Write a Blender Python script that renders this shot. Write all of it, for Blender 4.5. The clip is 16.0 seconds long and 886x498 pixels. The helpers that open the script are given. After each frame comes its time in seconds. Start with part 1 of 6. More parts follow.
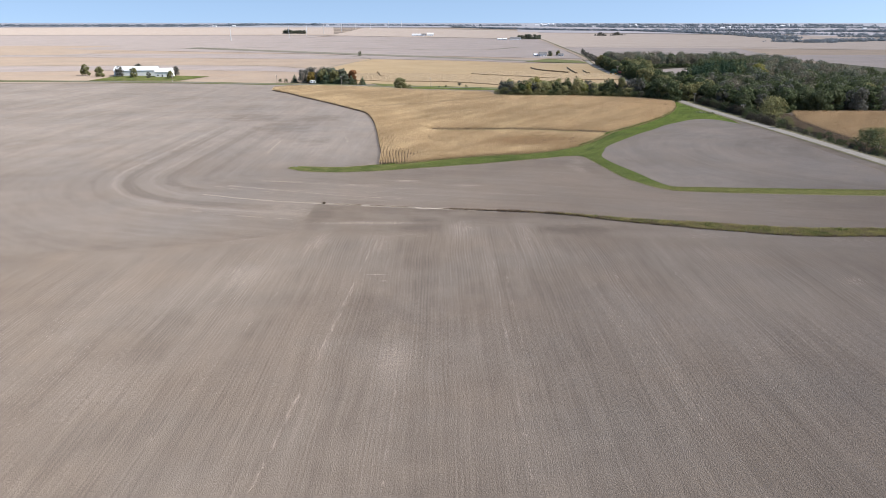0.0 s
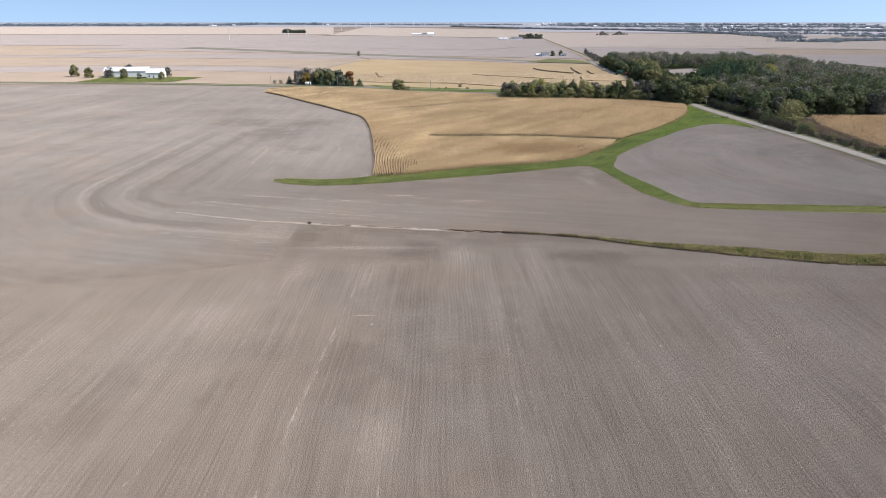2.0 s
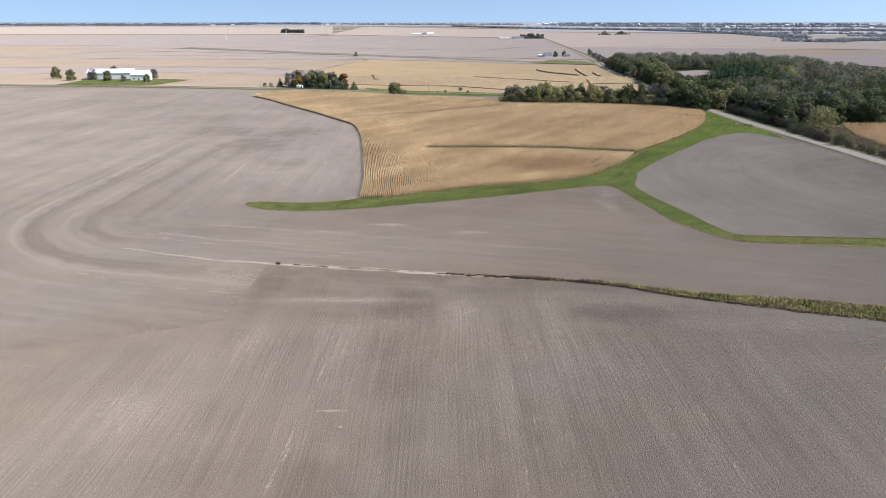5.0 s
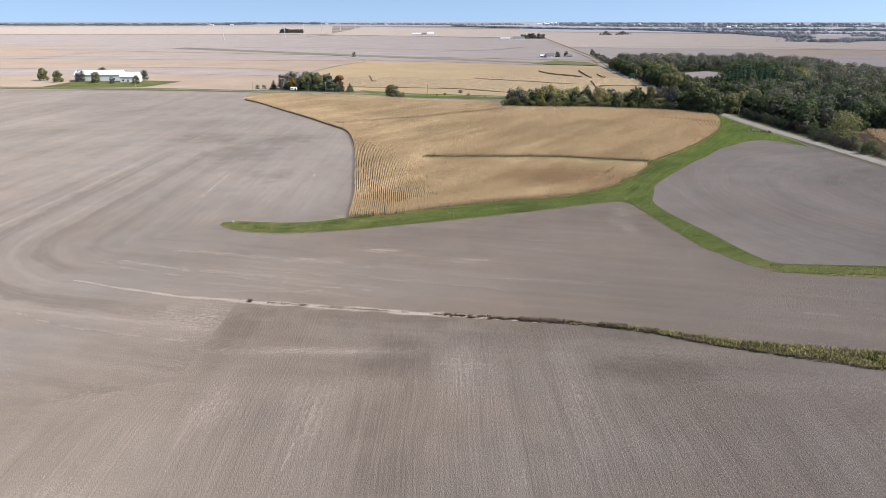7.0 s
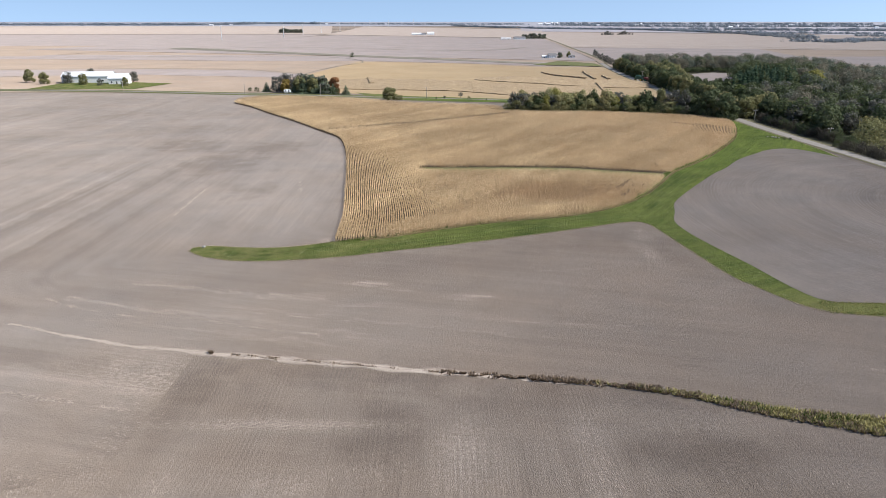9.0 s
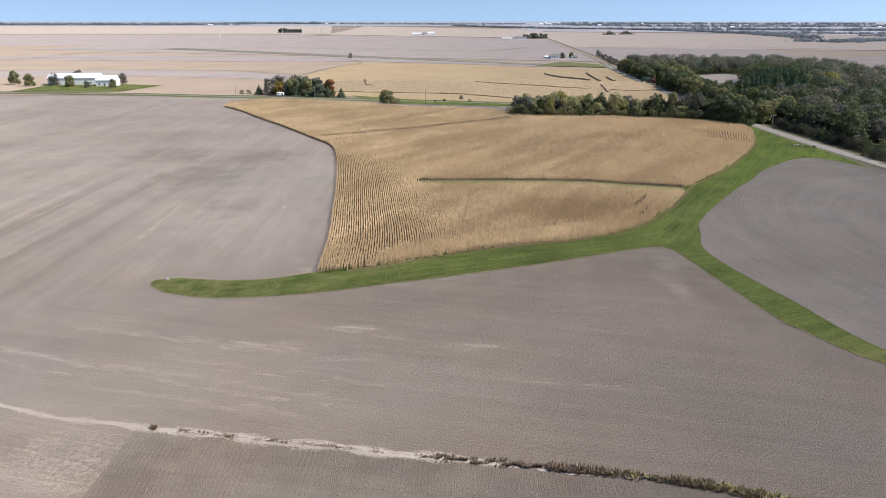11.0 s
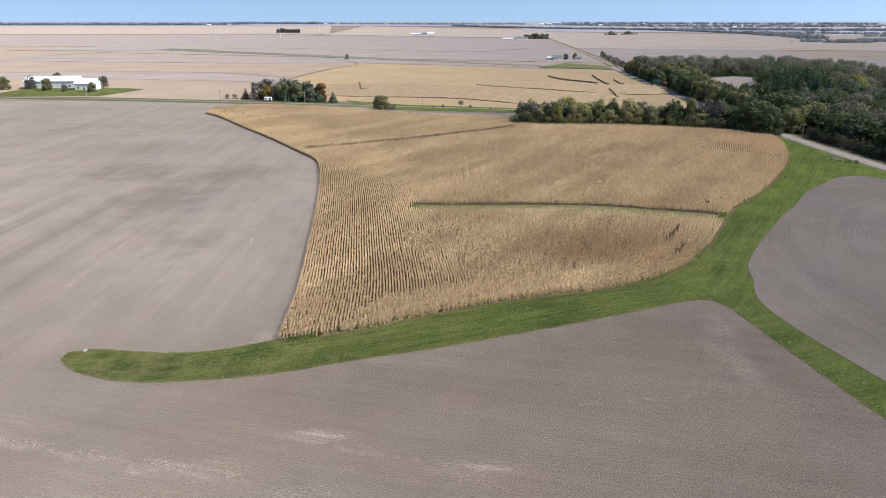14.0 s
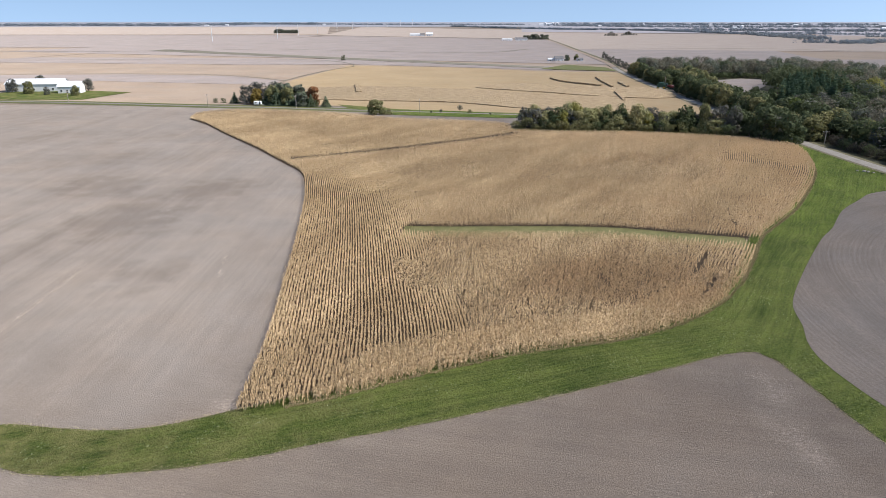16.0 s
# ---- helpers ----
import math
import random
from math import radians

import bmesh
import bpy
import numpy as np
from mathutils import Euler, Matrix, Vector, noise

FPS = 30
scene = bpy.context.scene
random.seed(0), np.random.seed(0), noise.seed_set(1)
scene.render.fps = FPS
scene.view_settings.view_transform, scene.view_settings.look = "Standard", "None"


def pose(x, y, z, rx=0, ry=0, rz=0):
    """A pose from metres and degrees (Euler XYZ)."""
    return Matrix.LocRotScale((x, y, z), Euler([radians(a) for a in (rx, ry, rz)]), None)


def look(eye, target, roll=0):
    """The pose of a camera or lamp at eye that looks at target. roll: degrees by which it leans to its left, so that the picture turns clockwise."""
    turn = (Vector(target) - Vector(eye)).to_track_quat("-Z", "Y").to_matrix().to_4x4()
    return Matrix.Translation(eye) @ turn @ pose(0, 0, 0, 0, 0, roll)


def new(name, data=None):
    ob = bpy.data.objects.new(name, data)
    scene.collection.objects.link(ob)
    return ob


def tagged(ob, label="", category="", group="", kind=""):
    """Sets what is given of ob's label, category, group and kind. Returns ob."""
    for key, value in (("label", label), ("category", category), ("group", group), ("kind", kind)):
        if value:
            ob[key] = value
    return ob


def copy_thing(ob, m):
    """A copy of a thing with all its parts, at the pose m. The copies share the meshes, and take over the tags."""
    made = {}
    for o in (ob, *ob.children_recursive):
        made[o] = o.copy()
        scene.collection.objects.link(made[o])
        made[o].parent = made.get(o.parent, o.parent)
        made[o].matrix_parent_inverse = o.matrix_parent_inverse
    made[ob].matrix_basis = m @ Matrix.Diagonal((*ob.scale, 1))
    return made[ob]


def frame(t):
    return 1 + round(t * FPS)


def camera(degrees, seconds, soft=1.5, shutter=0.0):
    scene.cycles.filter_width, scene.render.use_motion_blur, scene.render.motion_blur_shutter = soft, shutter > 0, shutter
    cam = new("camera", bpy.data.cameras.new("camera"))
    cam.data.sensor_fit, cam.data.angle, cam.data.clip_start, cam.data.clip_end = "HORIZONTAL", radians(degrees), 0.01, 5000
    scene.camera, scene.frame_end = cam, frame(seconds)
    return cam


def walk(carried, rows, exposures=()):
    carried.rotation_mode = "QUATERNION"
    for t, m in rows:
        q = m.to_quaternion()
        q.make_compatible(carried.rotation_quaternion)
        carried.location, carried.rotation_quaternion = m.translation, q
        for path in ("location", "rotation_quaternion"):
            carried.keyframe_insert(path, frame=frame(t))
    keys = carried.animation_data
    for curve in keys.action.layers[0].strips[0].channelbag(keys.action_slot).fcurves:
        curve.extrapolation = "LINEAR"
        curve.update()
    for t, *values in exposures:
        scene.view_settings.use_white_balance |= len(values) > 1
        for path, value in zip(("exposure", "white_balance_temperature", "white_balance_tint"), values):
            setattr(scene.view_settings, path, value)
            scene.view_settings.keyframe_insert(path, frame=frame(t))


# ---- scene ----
EXPOSURE = 0.42
cam = camera(68, 16.0, soft=0.8)
# seconds, place, tilt and turn: a level flight straight over the fields
FLIGHT = [
    (0, 0.00, 0.00, 45.00, 71.000, -0.111),
    (1, 0.26, 9.39, 44.99, 70.969, -0.072),
    (2, 0.51, 18.72, 44.97, 70.948, -0.050),
    (3, 0.76, 28.02, 44.96, 70.935, -0.038),
    (4, 1.02, 37.29, 44.94, 70.927, -0.031),
    (5, 1.27, 46.53, 44.93, 70.922, -0.025),
    (6, 1.52, 55.76, 44.91, 70.918, -0.018),
    (7, 1.77, 64.98, 44.90, 70.913, -0.008),
    (8, 2.02, 74.20, 44.89, 70.907, 0.006),
    (9, 2.28, 83.43, 44.87, 70.901, 0.023),
    (10, 2.53, 92.66, 44.86, 70.894, 0.043),
    (11, 2.78, 101.91, 44.84, 70.887, 0.062),
    (12, 3.03, 111.18, 44.83, 70.882, 0.077),
    (13, 3.29, 120.47, 44.81, 70.881, 0.083),
    (14, 3.54, 129.79, 44.80, 70.887, 0.075),
    (15, 3.80, 139.14, 44.79, 70.902, 0.046),
    (16, 4.05, 148.51, 44.77, 70.930, -0.011),
]
walk(cam, [(t, pose(x, y, z, rx, 0, rz)) for t, x, y, z, rx, rz in FLIGHT], exposures=[(0, EXPOSURE), (5, EXPOSURE), (16, EXPOSURE - 0.08)])

# ---- daylight ----
SUN_AZIMUTH, SUN_HEIGHT = radians(99), radians(46)   # azimuth clockwise from +y
world = bpy.data.worlds.new("clear_sky")
scene.world = world
world.use_nodes = True
wn, wl = world.node_tree.nodes, world.node_tree.links
sky = wn.new("ShaderNodeTexSky")
sky.sky_type, sky.sun_disc = "NISHITA", False
sky.sun_elevation, sky.sun_rotation = SUN_HEIGHT, SUN_AZIMUTH
sky.air_density, sky.dust_density, sky.ozone_density = 1.0, 0.5, 1.5
wn["Background"].inputs["Strength"].default_value = 0.14
# the clear blue comes down close to the horizon on this dry day
lift = wn.new("ShaderNodeVectorMath")
lift.operation = "ADD"
lift.inputs[1].default_value = (0, 0, 0.20)
even = wn.new("ShaderNodeVectorMath")
even.operation = "NORMALIZE"
wl.new(wn.new("ShaderNodeTexCoord").outputs["Generated"], lift.inputs[0])
wl.new(lift.outputs[0], even.inputs[0])
wl.new(even.outputs[0], sky.inputs["Vector"])
haze = wn.new("ShaderNodeMix")
haze.data_type, haze.blend_type = "RGBA", "MULTIPLY"
haze.inputs[0].default_value = 1.0
haze.inputs[7].default_value = (1.0, 0.97, 0.98, 1.0)
wl.new(sky.outputs["Color"], haze.inputs[6])
wl.new(haze.outputs[2], wn["Background"].inputs["Color"])
lamp = bpy.data.lights.new("sun", "SUN")
lamp.energy, lamp.angle, lamp.color = 5.0, radians(0.6), (1.0, 0.96, 0.91)
sun = new("sun", lamp)
way = Vector((math.sin(SUN_AZIMUTH) * math.cos(SUN_HEIGHT), math.cos(SUN_AZIMUTH) * math.cos(SUN_HEIGHT), math.sin(SUN_HEIGHT)))
sun.matrix_world = look(tuple(way * 300), (0, 0, 0))


# ---- materials ----
class Nodes:
    """Short forms for building a node material."""

    def __init__(self, name, roughness=0.9, specular=0.2):
        self.mat = bpy.data.materials.new(name)
        self.mat.use_nodes = True
        self.tree = self.mat.node_tree
        self.bsdf = self.tree.nodes["Principled BSDF"]
        self.bsdf.inputs["Roughness"].default_value = roughness
        self.bsdf.inputs["Specular IOR Level"].default_value = specular
        self.place = self.tree.nodes.new("ShaderNodeTexCoord").outputs["Object"]

    def put(self, socket, value):
        if isinstance(value, bpy.types.NodeSocket):
            self.tree.links.new(value, socket)
        else:
            socket.default_value = value

    def math(self, op, a, b=0.0, c=0.0, clamp=False):
        n = self.tree.nodes.new("ShaderNodeMath")
        n.operation, n.use_clamp = op, clamp
        for i, v in enumerate((a, b, c)):
            self.put(n.inputs[i], v)
        return n.outputs[0]

    def vector(self, op, a, b=(0, 0, 0)):
        n = self.tree.nodes.new("ShaderNodeVectorMath")
        n.operation = op
        self.put(n.inputs[0], a)
        self.put(n.inputs[1], b)
        return n.outputs["Value" if op == "LENGTH" else "Vector"]

    def split(self, v):
        n = self.tree.nodes.new("ShaderNodeSeparateXYZ")
        self.put(n.inputs[0], v)
        return n.outputs[0], n.outputs[1], n.outputs[2]

    def join(self, x, y, z=0.0):
        n = self.tree.nodes.new("ShaderNodeCombineXYZ")
        for i, v in enumerate((x, y, z)):
            self.put(n.inputs[i], v)
        return n.outputs[0]

    def noise(self, vec, scale=1.0, detail=3.0, rough=0.55, lo=0.3, hi=0.7, distort=0.0):
        n = self.tree.nodes.new("ShaderNodeTexNoise")
        self.put(n.inputs["Vector"], vec)
        n.inputs["Scale"].default_value, n.inputs["Detail"].default_value = scale, detail
        n.inputs["Roughness"].default_value, n.inputs["Distortion"].default_value = rough, distort
        return self.span(n.outputs["Fac"], lo, hi)

    def span(self, value, lo, hi, a=0.0, b=1.0):
        n = self.tree.nodes.new("ShaderNodeMapRange")
        for i, v in enumerate((value, lo, hi, a, b)):
            self.put(n.inputs[i], v)
        return n.outputs[0]

    def mix(self, factor, a, b, blend="MIX"):
        n = self.tree.nodes.new("ShaderNodeMix")
        n.data_type, n.blend_type = "RGBA", blend
        self.put(n.inputs["Factor"], factor)
        for key, v in (("A", a), ("B", b)):
            s = [i for i in n.inputs if i.name == key and i.type == "RGBA"][0]
            self.put(s, v if isinstance(v, bpy.types.NodeSocket) else (*v, 1.0))
        return [o for o in n.outputs if o.type == "RGBA"][0]

    def island(self):
        return self.tree.nodes.new("ShaderNodeNewGeometry").outputs["Random Per Island"]

    def one_of(self):
        return self.tree.nodes.new("ShaderNodeObjectInfo").outputs["Random"]

    def done(self, colour, height=None, strength=0.5, distance=0.05, through_leaf=0.0):
        if through_leaf:
            glow = self.tree.nodes.new("ShaderNodeBsdfTranslucent")
            blend = self.tree.nodes.new("ShaderNodeMixShader")
            self.put(glow.inputs["Color"], colour)
            blend.inputs[0].default_value = through_leaf
            self.put(blend.inputs[1], self.bsdf.outputs[0])
            self.put(blend.inputs[2], glow.outputs[0])
            self.put(self.tree.nodes["Material Output"].inputs["Surface"], blend.outputs[0])
        self.put(self.bsdf.inputs["Base Color"], colour if isinstance(colour, bpy.types.NodeSocket) else (*colour, 1.0))
        if height is not None:
            b = self.tree.nodes.new("ShaderNodeBump")
            b.inputs["Strength"].default_value, b.inputs["Distance"].default_value = strength, distance
            self.put(b.inputs["Height"], height)
            self.tree.links.new(b.outputs[0], self.bsdf.inputs["Normal"])
        return self.mat


# weights of broad passes, narrow passes, large stains and rows in the tone of the soil
STRIPES = {"north": (0.20, 0.15, 0.34, 0.22), "bowl": (0.20, 0.15, 0.46, 0.18), "round": (0.20, 0.12, 0.40, 0.12), "east": (0.16, 0.10, 0.44, 0.08)}


def soil(name, dark, light, straw, passes, pale=(), edge=(), tone_spots=()):
    """Worked stubble soil. passes: 'north' (machine passes along y), 'round' (passes that follow the grass waterway),
    'bowl' (curved passes of the small field) or 'east' (passes along x)."""
    n = Nodes(name, 0.95, 0.05)
    n.bsdf.inputs["Diffuse Roughness"].default_value = 1.0
    x, y, _ = n.split(n.place)
    if passes == "north":
        u, v = n.math("MULTIPLY_ADD", n.noise(n.place, 0.03, 2.0, 0.5, 0.0, 1.0), 2.4, x), y
    elif passes == "east":
        u, v = n.math("MULTIPLY_ADD", x, 0.12, y), x
    elif passes == "bowl":
        u = n.vector("LENGTH", n.join(n.math("SUBTRACT", x, 152.0), n.math("SUBTRACT", y, 236.0)))
        v = n.math("ADD", x, y)
    else:
        dx, dy = n.math("SUBTRACT", -66.0, x), n.math("SUBTRACT", 183.0, n.math("MULTIPLY_ADD", x, 0.24, y))
        out = n.vector("LENGTH", n.join(n.math("MAXIMUM", dx, 0.0), n.math("MAXIMUM", dy, 0.0)))
        inside = n.math("MINIMUM", n.math("MAXIMUM", dx, dy), 0.0)
        u, v = n.math("ADD", out, inside), n.math("SUBTRACT", x, y)
    def worked(u, v):
        """Broad passes, narrow passes and rows along one direction."""
        return (n.noise(n.join(n.math("MULTIPLY", u, 0.11), n.math("MULTIPLY", v, 0.006)), 1.0, 2.0, 0.6, 0.32, 0.68),
                n.noise(n.join(n.math("MULTIPLY", u, 0.55), n.math("MULTIPLY", v, 0.02), 3.0), 1.0, 3.0, 0.7, 0.3, 0.7),
                n.noise(n.join(n.math("MULTIPLY", u, 2.6), n.math("MULTIPLY", v, 0.05), 7.0), 1.0, 3.0, 0.7, 0.36, 0.64))

    def summed(parts, weights):
        w, s, _, r = weights
        return n.math("MULTIPLY_ADD", parts[0], w, n.math("MULTIPLY_ADD", parts[1], s, n.math("MULTIPLY", parts[2], r)))

    wide, narrow, row = worked(u, v)
    big = n.noise(n.place, 0.022, 3.0, 0.55, 0.3, 0.7)
    mid = n.noise(n.place, 0.16, 4.0, 0.6, 0.3, 0.7)
    grain = n.place if passes != "north" else n.join(x, n.math("MULTIPLY", y, 0.5))
    fine = n.noise(grain, 8.0 if passes == "north" else 5.6, 3.0, 0.8, 0.31, 0.69)
    tone = summed((wide, narrow, row), STRIPES[passes])
    drill = None
    if passes in ("north", "bowl"):
        # the drilled rows, plain in some passes and worked away in others
        wave = n.math("SINE", n.math("MULTIPLY", n.math("MULTIPLY_ADD", n.noise(n.place, 0.9, 2.0, 0.5, 0.0, 1.0), 0.16, u), 2 * math.pi / (0.56 if passes == "north" else 0.9)))
        plain = n.noise(n.join(n.math("MULTIPLY", u, 0.16), n.math("MULTIPLY", v, 0.018), 21.0), 1.0, 2.0, 0.5, 0.40, 0.66)
        drill = n.math("MULTIPLY", wave, n.math("MULTIPLY_ADD", plain, 0.11 if passes == "north" else 0.09, 0.012 if passes == "north" else 0.0))
    if passes == "north":
        # the headland, worked crosswise along the ditch
        start = n.math("MAXIMUM", n.math("MINIMUM", n.math("MULTIPLY_ADD", x, -0.27, 150.0), 147.0), 128.0)
        start = n.math("MINIMUM", start, n.math("MAXIMUM", n.math("MULTIPLY_ADD", x, 0.32, 144.0), n.math("MULTIPLY_ADD", x, 0.146, 131.7)))
        cross = n.span(n.math("MULTIPLY_ADD", mid, 9.0, n.math("SUBTRACT", y, start)), 0.0, 9.0)
        head = summed(worked(n.math("MULTIPLY_ADD", x, 0.14, y), x), (0.22, 0.10, 0.0, 0.10))
        tone = n.math("ADD", n.math("MULTIPLY", tone, n.math("SUBTRACT", 1.0, cross)), n.math("MULTIPLY", n.math("ADD", head, 0.06), cross))
    if drill is not None:
        tone = n.math("ADD", tone, drill)
    tone = n.math("ADD", tone, n.math("MULTIPLY_ADD", mid, 0.22, n.math("MULTIPLY", big, STRIPES[passes][2])))
    # spots that shift the tone: centre, half sizes, depth; a negative depth lightens
    for px, py, sx, sy, k in tone_spots:
        far = n.vector("LENGTH", n.join(n.math("MULTIPLY_ADD", x, 1 / sx, -px / sx), n.math("MULTIPLY_ADD", y, 1 / sy, -py / sy)))
        tone = n.math("SUBTRACT", tone, n.span(n.math("MULTIPLY_ADD", mid, 0.7, far), 1.6, 0.9, 0.0, k))
    if passes == "round":
        # wheel-packed passes round the tip of the grass, with a pale rim: middle, half width, depth, and where they fade along x
        ruts = n.noise(n.join(n.math("MULTIPLY", u, 1.25), n.math("MULTIPLY", v, 0.012), 9.0), 1.0, 2.0, 0.6, 0.36, 0.64)
        for centre, half, depth, gone, full in ((30.5, 2.6, 0.52, -28.0, -48.0), (17.5, 2.4, 0.42, -60.0, -74.0), (34.9, 0.9, -0.36, -30.0, -50.0), (23.5, 1.0, -0.16, -50.0, -70.0), (7.0, 1.8, 0.26, -60.0, -78.0), (41.0, 1.6, 0.14, -50.0, -75.0)):
            off = n.math("ABSOLUTE", n.math("SUBTRACT", n.math("MULTIPLY_ADD", mid, 1.6, u), centre + 0.8))
            band = n.math("MULTIPLY", n.span(off, half, half * 0.5, 0.0, depth), n.math("MULTIPLY", n.span(x, gone, full), n.span(y, 320.0, 240.0)))
            tone = n.math("SUBTRACT", tone, n.math("MULTIPLY", band, n.math("MULTIPLY", n.span(big, 0.0, 0.6, 0.6, 1.0), n.span(ruts, 0.0, 1.0, 0.45, 1.25))))
        # darker hollow south of the grass, partly view-dependent brightness put into the tone
        apart = n.math("MULTIPLY_ADD", mid, 5.0, n.math("MULTIPLY_ADD", x, -0.36, y))
        border = n.math("MULTIPLY", n.span(apart, 197.0, 208.0), n.math("MULTIPLY", n.span(x, -32.0, -18.0), n.span(x, 70.0, 56.0)))
        tone = n.math("SUBTRACT", n.math("MULTIPLY_ADD", n.math("MULTIPLY", n.span(x, -70.0, -52.0), n.span(n.math("MULTIPLY_ADD", x, 0.5, y), 205.0, 222.0)), n.span(x, -15.0, -21.0, 0.0, 0.13), tone), n.math("MULTIPLY", border, 0.24))
        hollow = n.math("MULTIPLY", n.span(x, -75.0, 5.0), n.span(n.math("MULTIPLY_ADD", x, -0.3, y), 226.0, 210.0))
        tone = n.math("SUBTRACT", tone, n.math("MULTIPLY", hollow, 0.03))
        # thin pale lines of washed straw that follow the passes: distance from the grass, half width, strength, west end, east end
        for centre, half, k, west, east in ((11.5, 0.45, 0.75, -68.0, -6.0), (1.8, 0.4, 0.6, -56.0, -14.0), (7.0, 0.3, 0.4, -40.0, 20.0), (-7.0, 0.35, 0.5, -20.0, 14.0), (16.5, 0.4, 0.45, -48.0, -8.0)):
            off = n.math("ABSOLUTE", n.math("SUBTRACT", n.math("MULTIPLY_ADD", mid, 2.0, u), centre + 1.0))
            line = n.math("MULTIPLY", n.span(off, half * 1.6, half * 0.3, 0.0, k), n.math("MULTIPLY", n.span(x, west, west + 9.0), n.span(x, east, east - 9.0)))
            tone = n.math("MULTIPLY_ADD", n.math("MULTIPLY", line, n.noise(n.place, 0.5, 3.0, 0.7, 0.40, 0.56)), 0.9, tone)
    base, top = dark, light
    if edge:
        # the tillage runs over into the neighbouring soil along the south-west side
        line = n.math("MAXIMUM", n.math("MULTIPLY_ADD", x, 0.32, 152.2), n.math("MULTIPLY_ADD", x, 0.146, 139.9))
        over = n.math("MULTIPLY_ADD", mid, 9.0, n.math("SUBTRACT", y, line))
        over = n.math("MULTIPLY", n.span(over, 24.0, 3.0), n.span(x, -31.0, -36.0))
        side = n.math("MULTIPLY", n.span(n.math("MULTIPLY_ADD", mid, 2.0, x), -38.5, -32.0), n.math("MULTIPLY", n.span(x, -31.0, -32.5), n.span(y, 170.0, 165.0)))
        over = n.math("MAXIMUM", over, side)
        base, top = n.mix(over, dark, edge[0]), n.mix(over, light, edge[1])
    colour = n.mix(n.span(tone, 0.18, 0.92), base, top)
    # coarse clods where the soil was worked last, finer to the north
    rough = {"north": 0.74, "bowl": 0.72}.get(passes, n.span(y, 195.0, 250.0, 0.88, 0.52))
    colour = n.mix(n.math("MULTIPLY", n.span(fine, 0.05, 0.95, 0.1, 1.0), rough), colour, tuple(c * 0.5 for c in dark))
    bits = n.math("MULTIPLY", n.noise(n.place, 5.0, 3.0, 0.8, 0.56, 0.68), n.span(narrow, 0.35, 0.95, 0.15, 0.9))
    colour = n.mix(bits, colour, straw)
    clods = n.noise(n.place, 1.9, 4.0, 0.7, 0.35, 0.65)
    colour = n.mix(n.math("MULTIPLY", clods, 0.22), colour, tuple(c * 0.8 for c in dark))
    # warmer and greyer stretches of soil
    warm = n.noise(n.vector("ADD", n.place, (310.0, 170.0, 0.0)), 0.05, 4.0, 0.6, 0.35, 0.65)
    colour = n.mix(n.math("MULTIPLY", warm, 0.5), colour, (1.06, 0.985, 0.91), "MULTIPLY")
    if passes == "round":
        colour = n.mix(n.math("MULTIPLY", n.span(x, -60.0, 10.0), n.span(n.math("MULTIPLY_ADD", x, -0.36, y), 228.0, 222.0)), colour, (1.03, 0.985, 0.93), "MULTIPLY")
    # pale washed spots with straw: centre, half sizes, strength
    streak = n.math("MULTIPLY", n.span(row, 0.25, 0.85, 0.55, 1.0), n.span(n.noise(n.place, 1.6, 3.0, 0.8, 0.4, 0.6), 0.1, 0.9, 0.2, 1.0))
    for px, py, sx, sy, k in pale:
        far = n.vector("LENGTH", n.join(n.math("MULTIPLY_ADD", x, 1 / sx, -px / sx), n.math("MULTIPLY_ADD", y, 1 / sy, -py / sy)))
        spot = n.span(n.math("MULTIPLY_ADD", mid, 1.2, far), 2.2, 0.7, 0.0, k * (0.48 if passes == "north" else 0.7))
        colour = n.mix(n.math("MULTIPLY", spot, streak), colour, straw)
    height = n.math("MULTIPLY_ADD", row, 0.3, n.math("MULTIPLY_ADD", clods, 0.25, fine))
    return n.done(colour, height, *((0.6, 0.08) if passes == "east" else (0.7, 0.09)))


def strewn(name, bare, pale):
    """Washed straw lying thinly on soil: pale bits that let the ground show between them."""
    n = Nodes(name, 0.95, 0.05)
    x, y, _ = n.split(n.place)
    bits = n.noise(n.join(x, n.math("MULTIPLY", y, 1.5)), 3.4, 5.0, 0.75, 0.38, 0.60)
    clump = n.noise(n.place, 0.9, 3.0, 0.6, 0.32, 0.58)
    cover = n.math("MULTIPLY", n.span(bits, 0.0, 1.0, 0.12, 1.0), n.span(clump, 0.0, 1.0, 0.15, 1.0))
    return n.done(n.mix(cover, bare, pale), bits, 0.6, 0.06)


def mottled(name, dark, light, scale=1.0, fine=6.0, roughness=0.9, bump=0.4, distance=0.03, specular=0.2, metal=0.0):
    """Two tones at two scales, for plain surfaces."""
    n = Nodes(name, roughness, specular)
    n.bsdf.inputs["Metallic"].default_value = metal
    a, b = n.noise(n.place, scale, 3.0), n.noise(n.place, scale * fine, 4.0, 0.7)
    colour = n.mix(n.math("MULTIPLY_ADD", a, 0.55, n.math("MULTIPLY", b, 0.45)), dark, light)
    return n.done(colour, b, bump, distance)


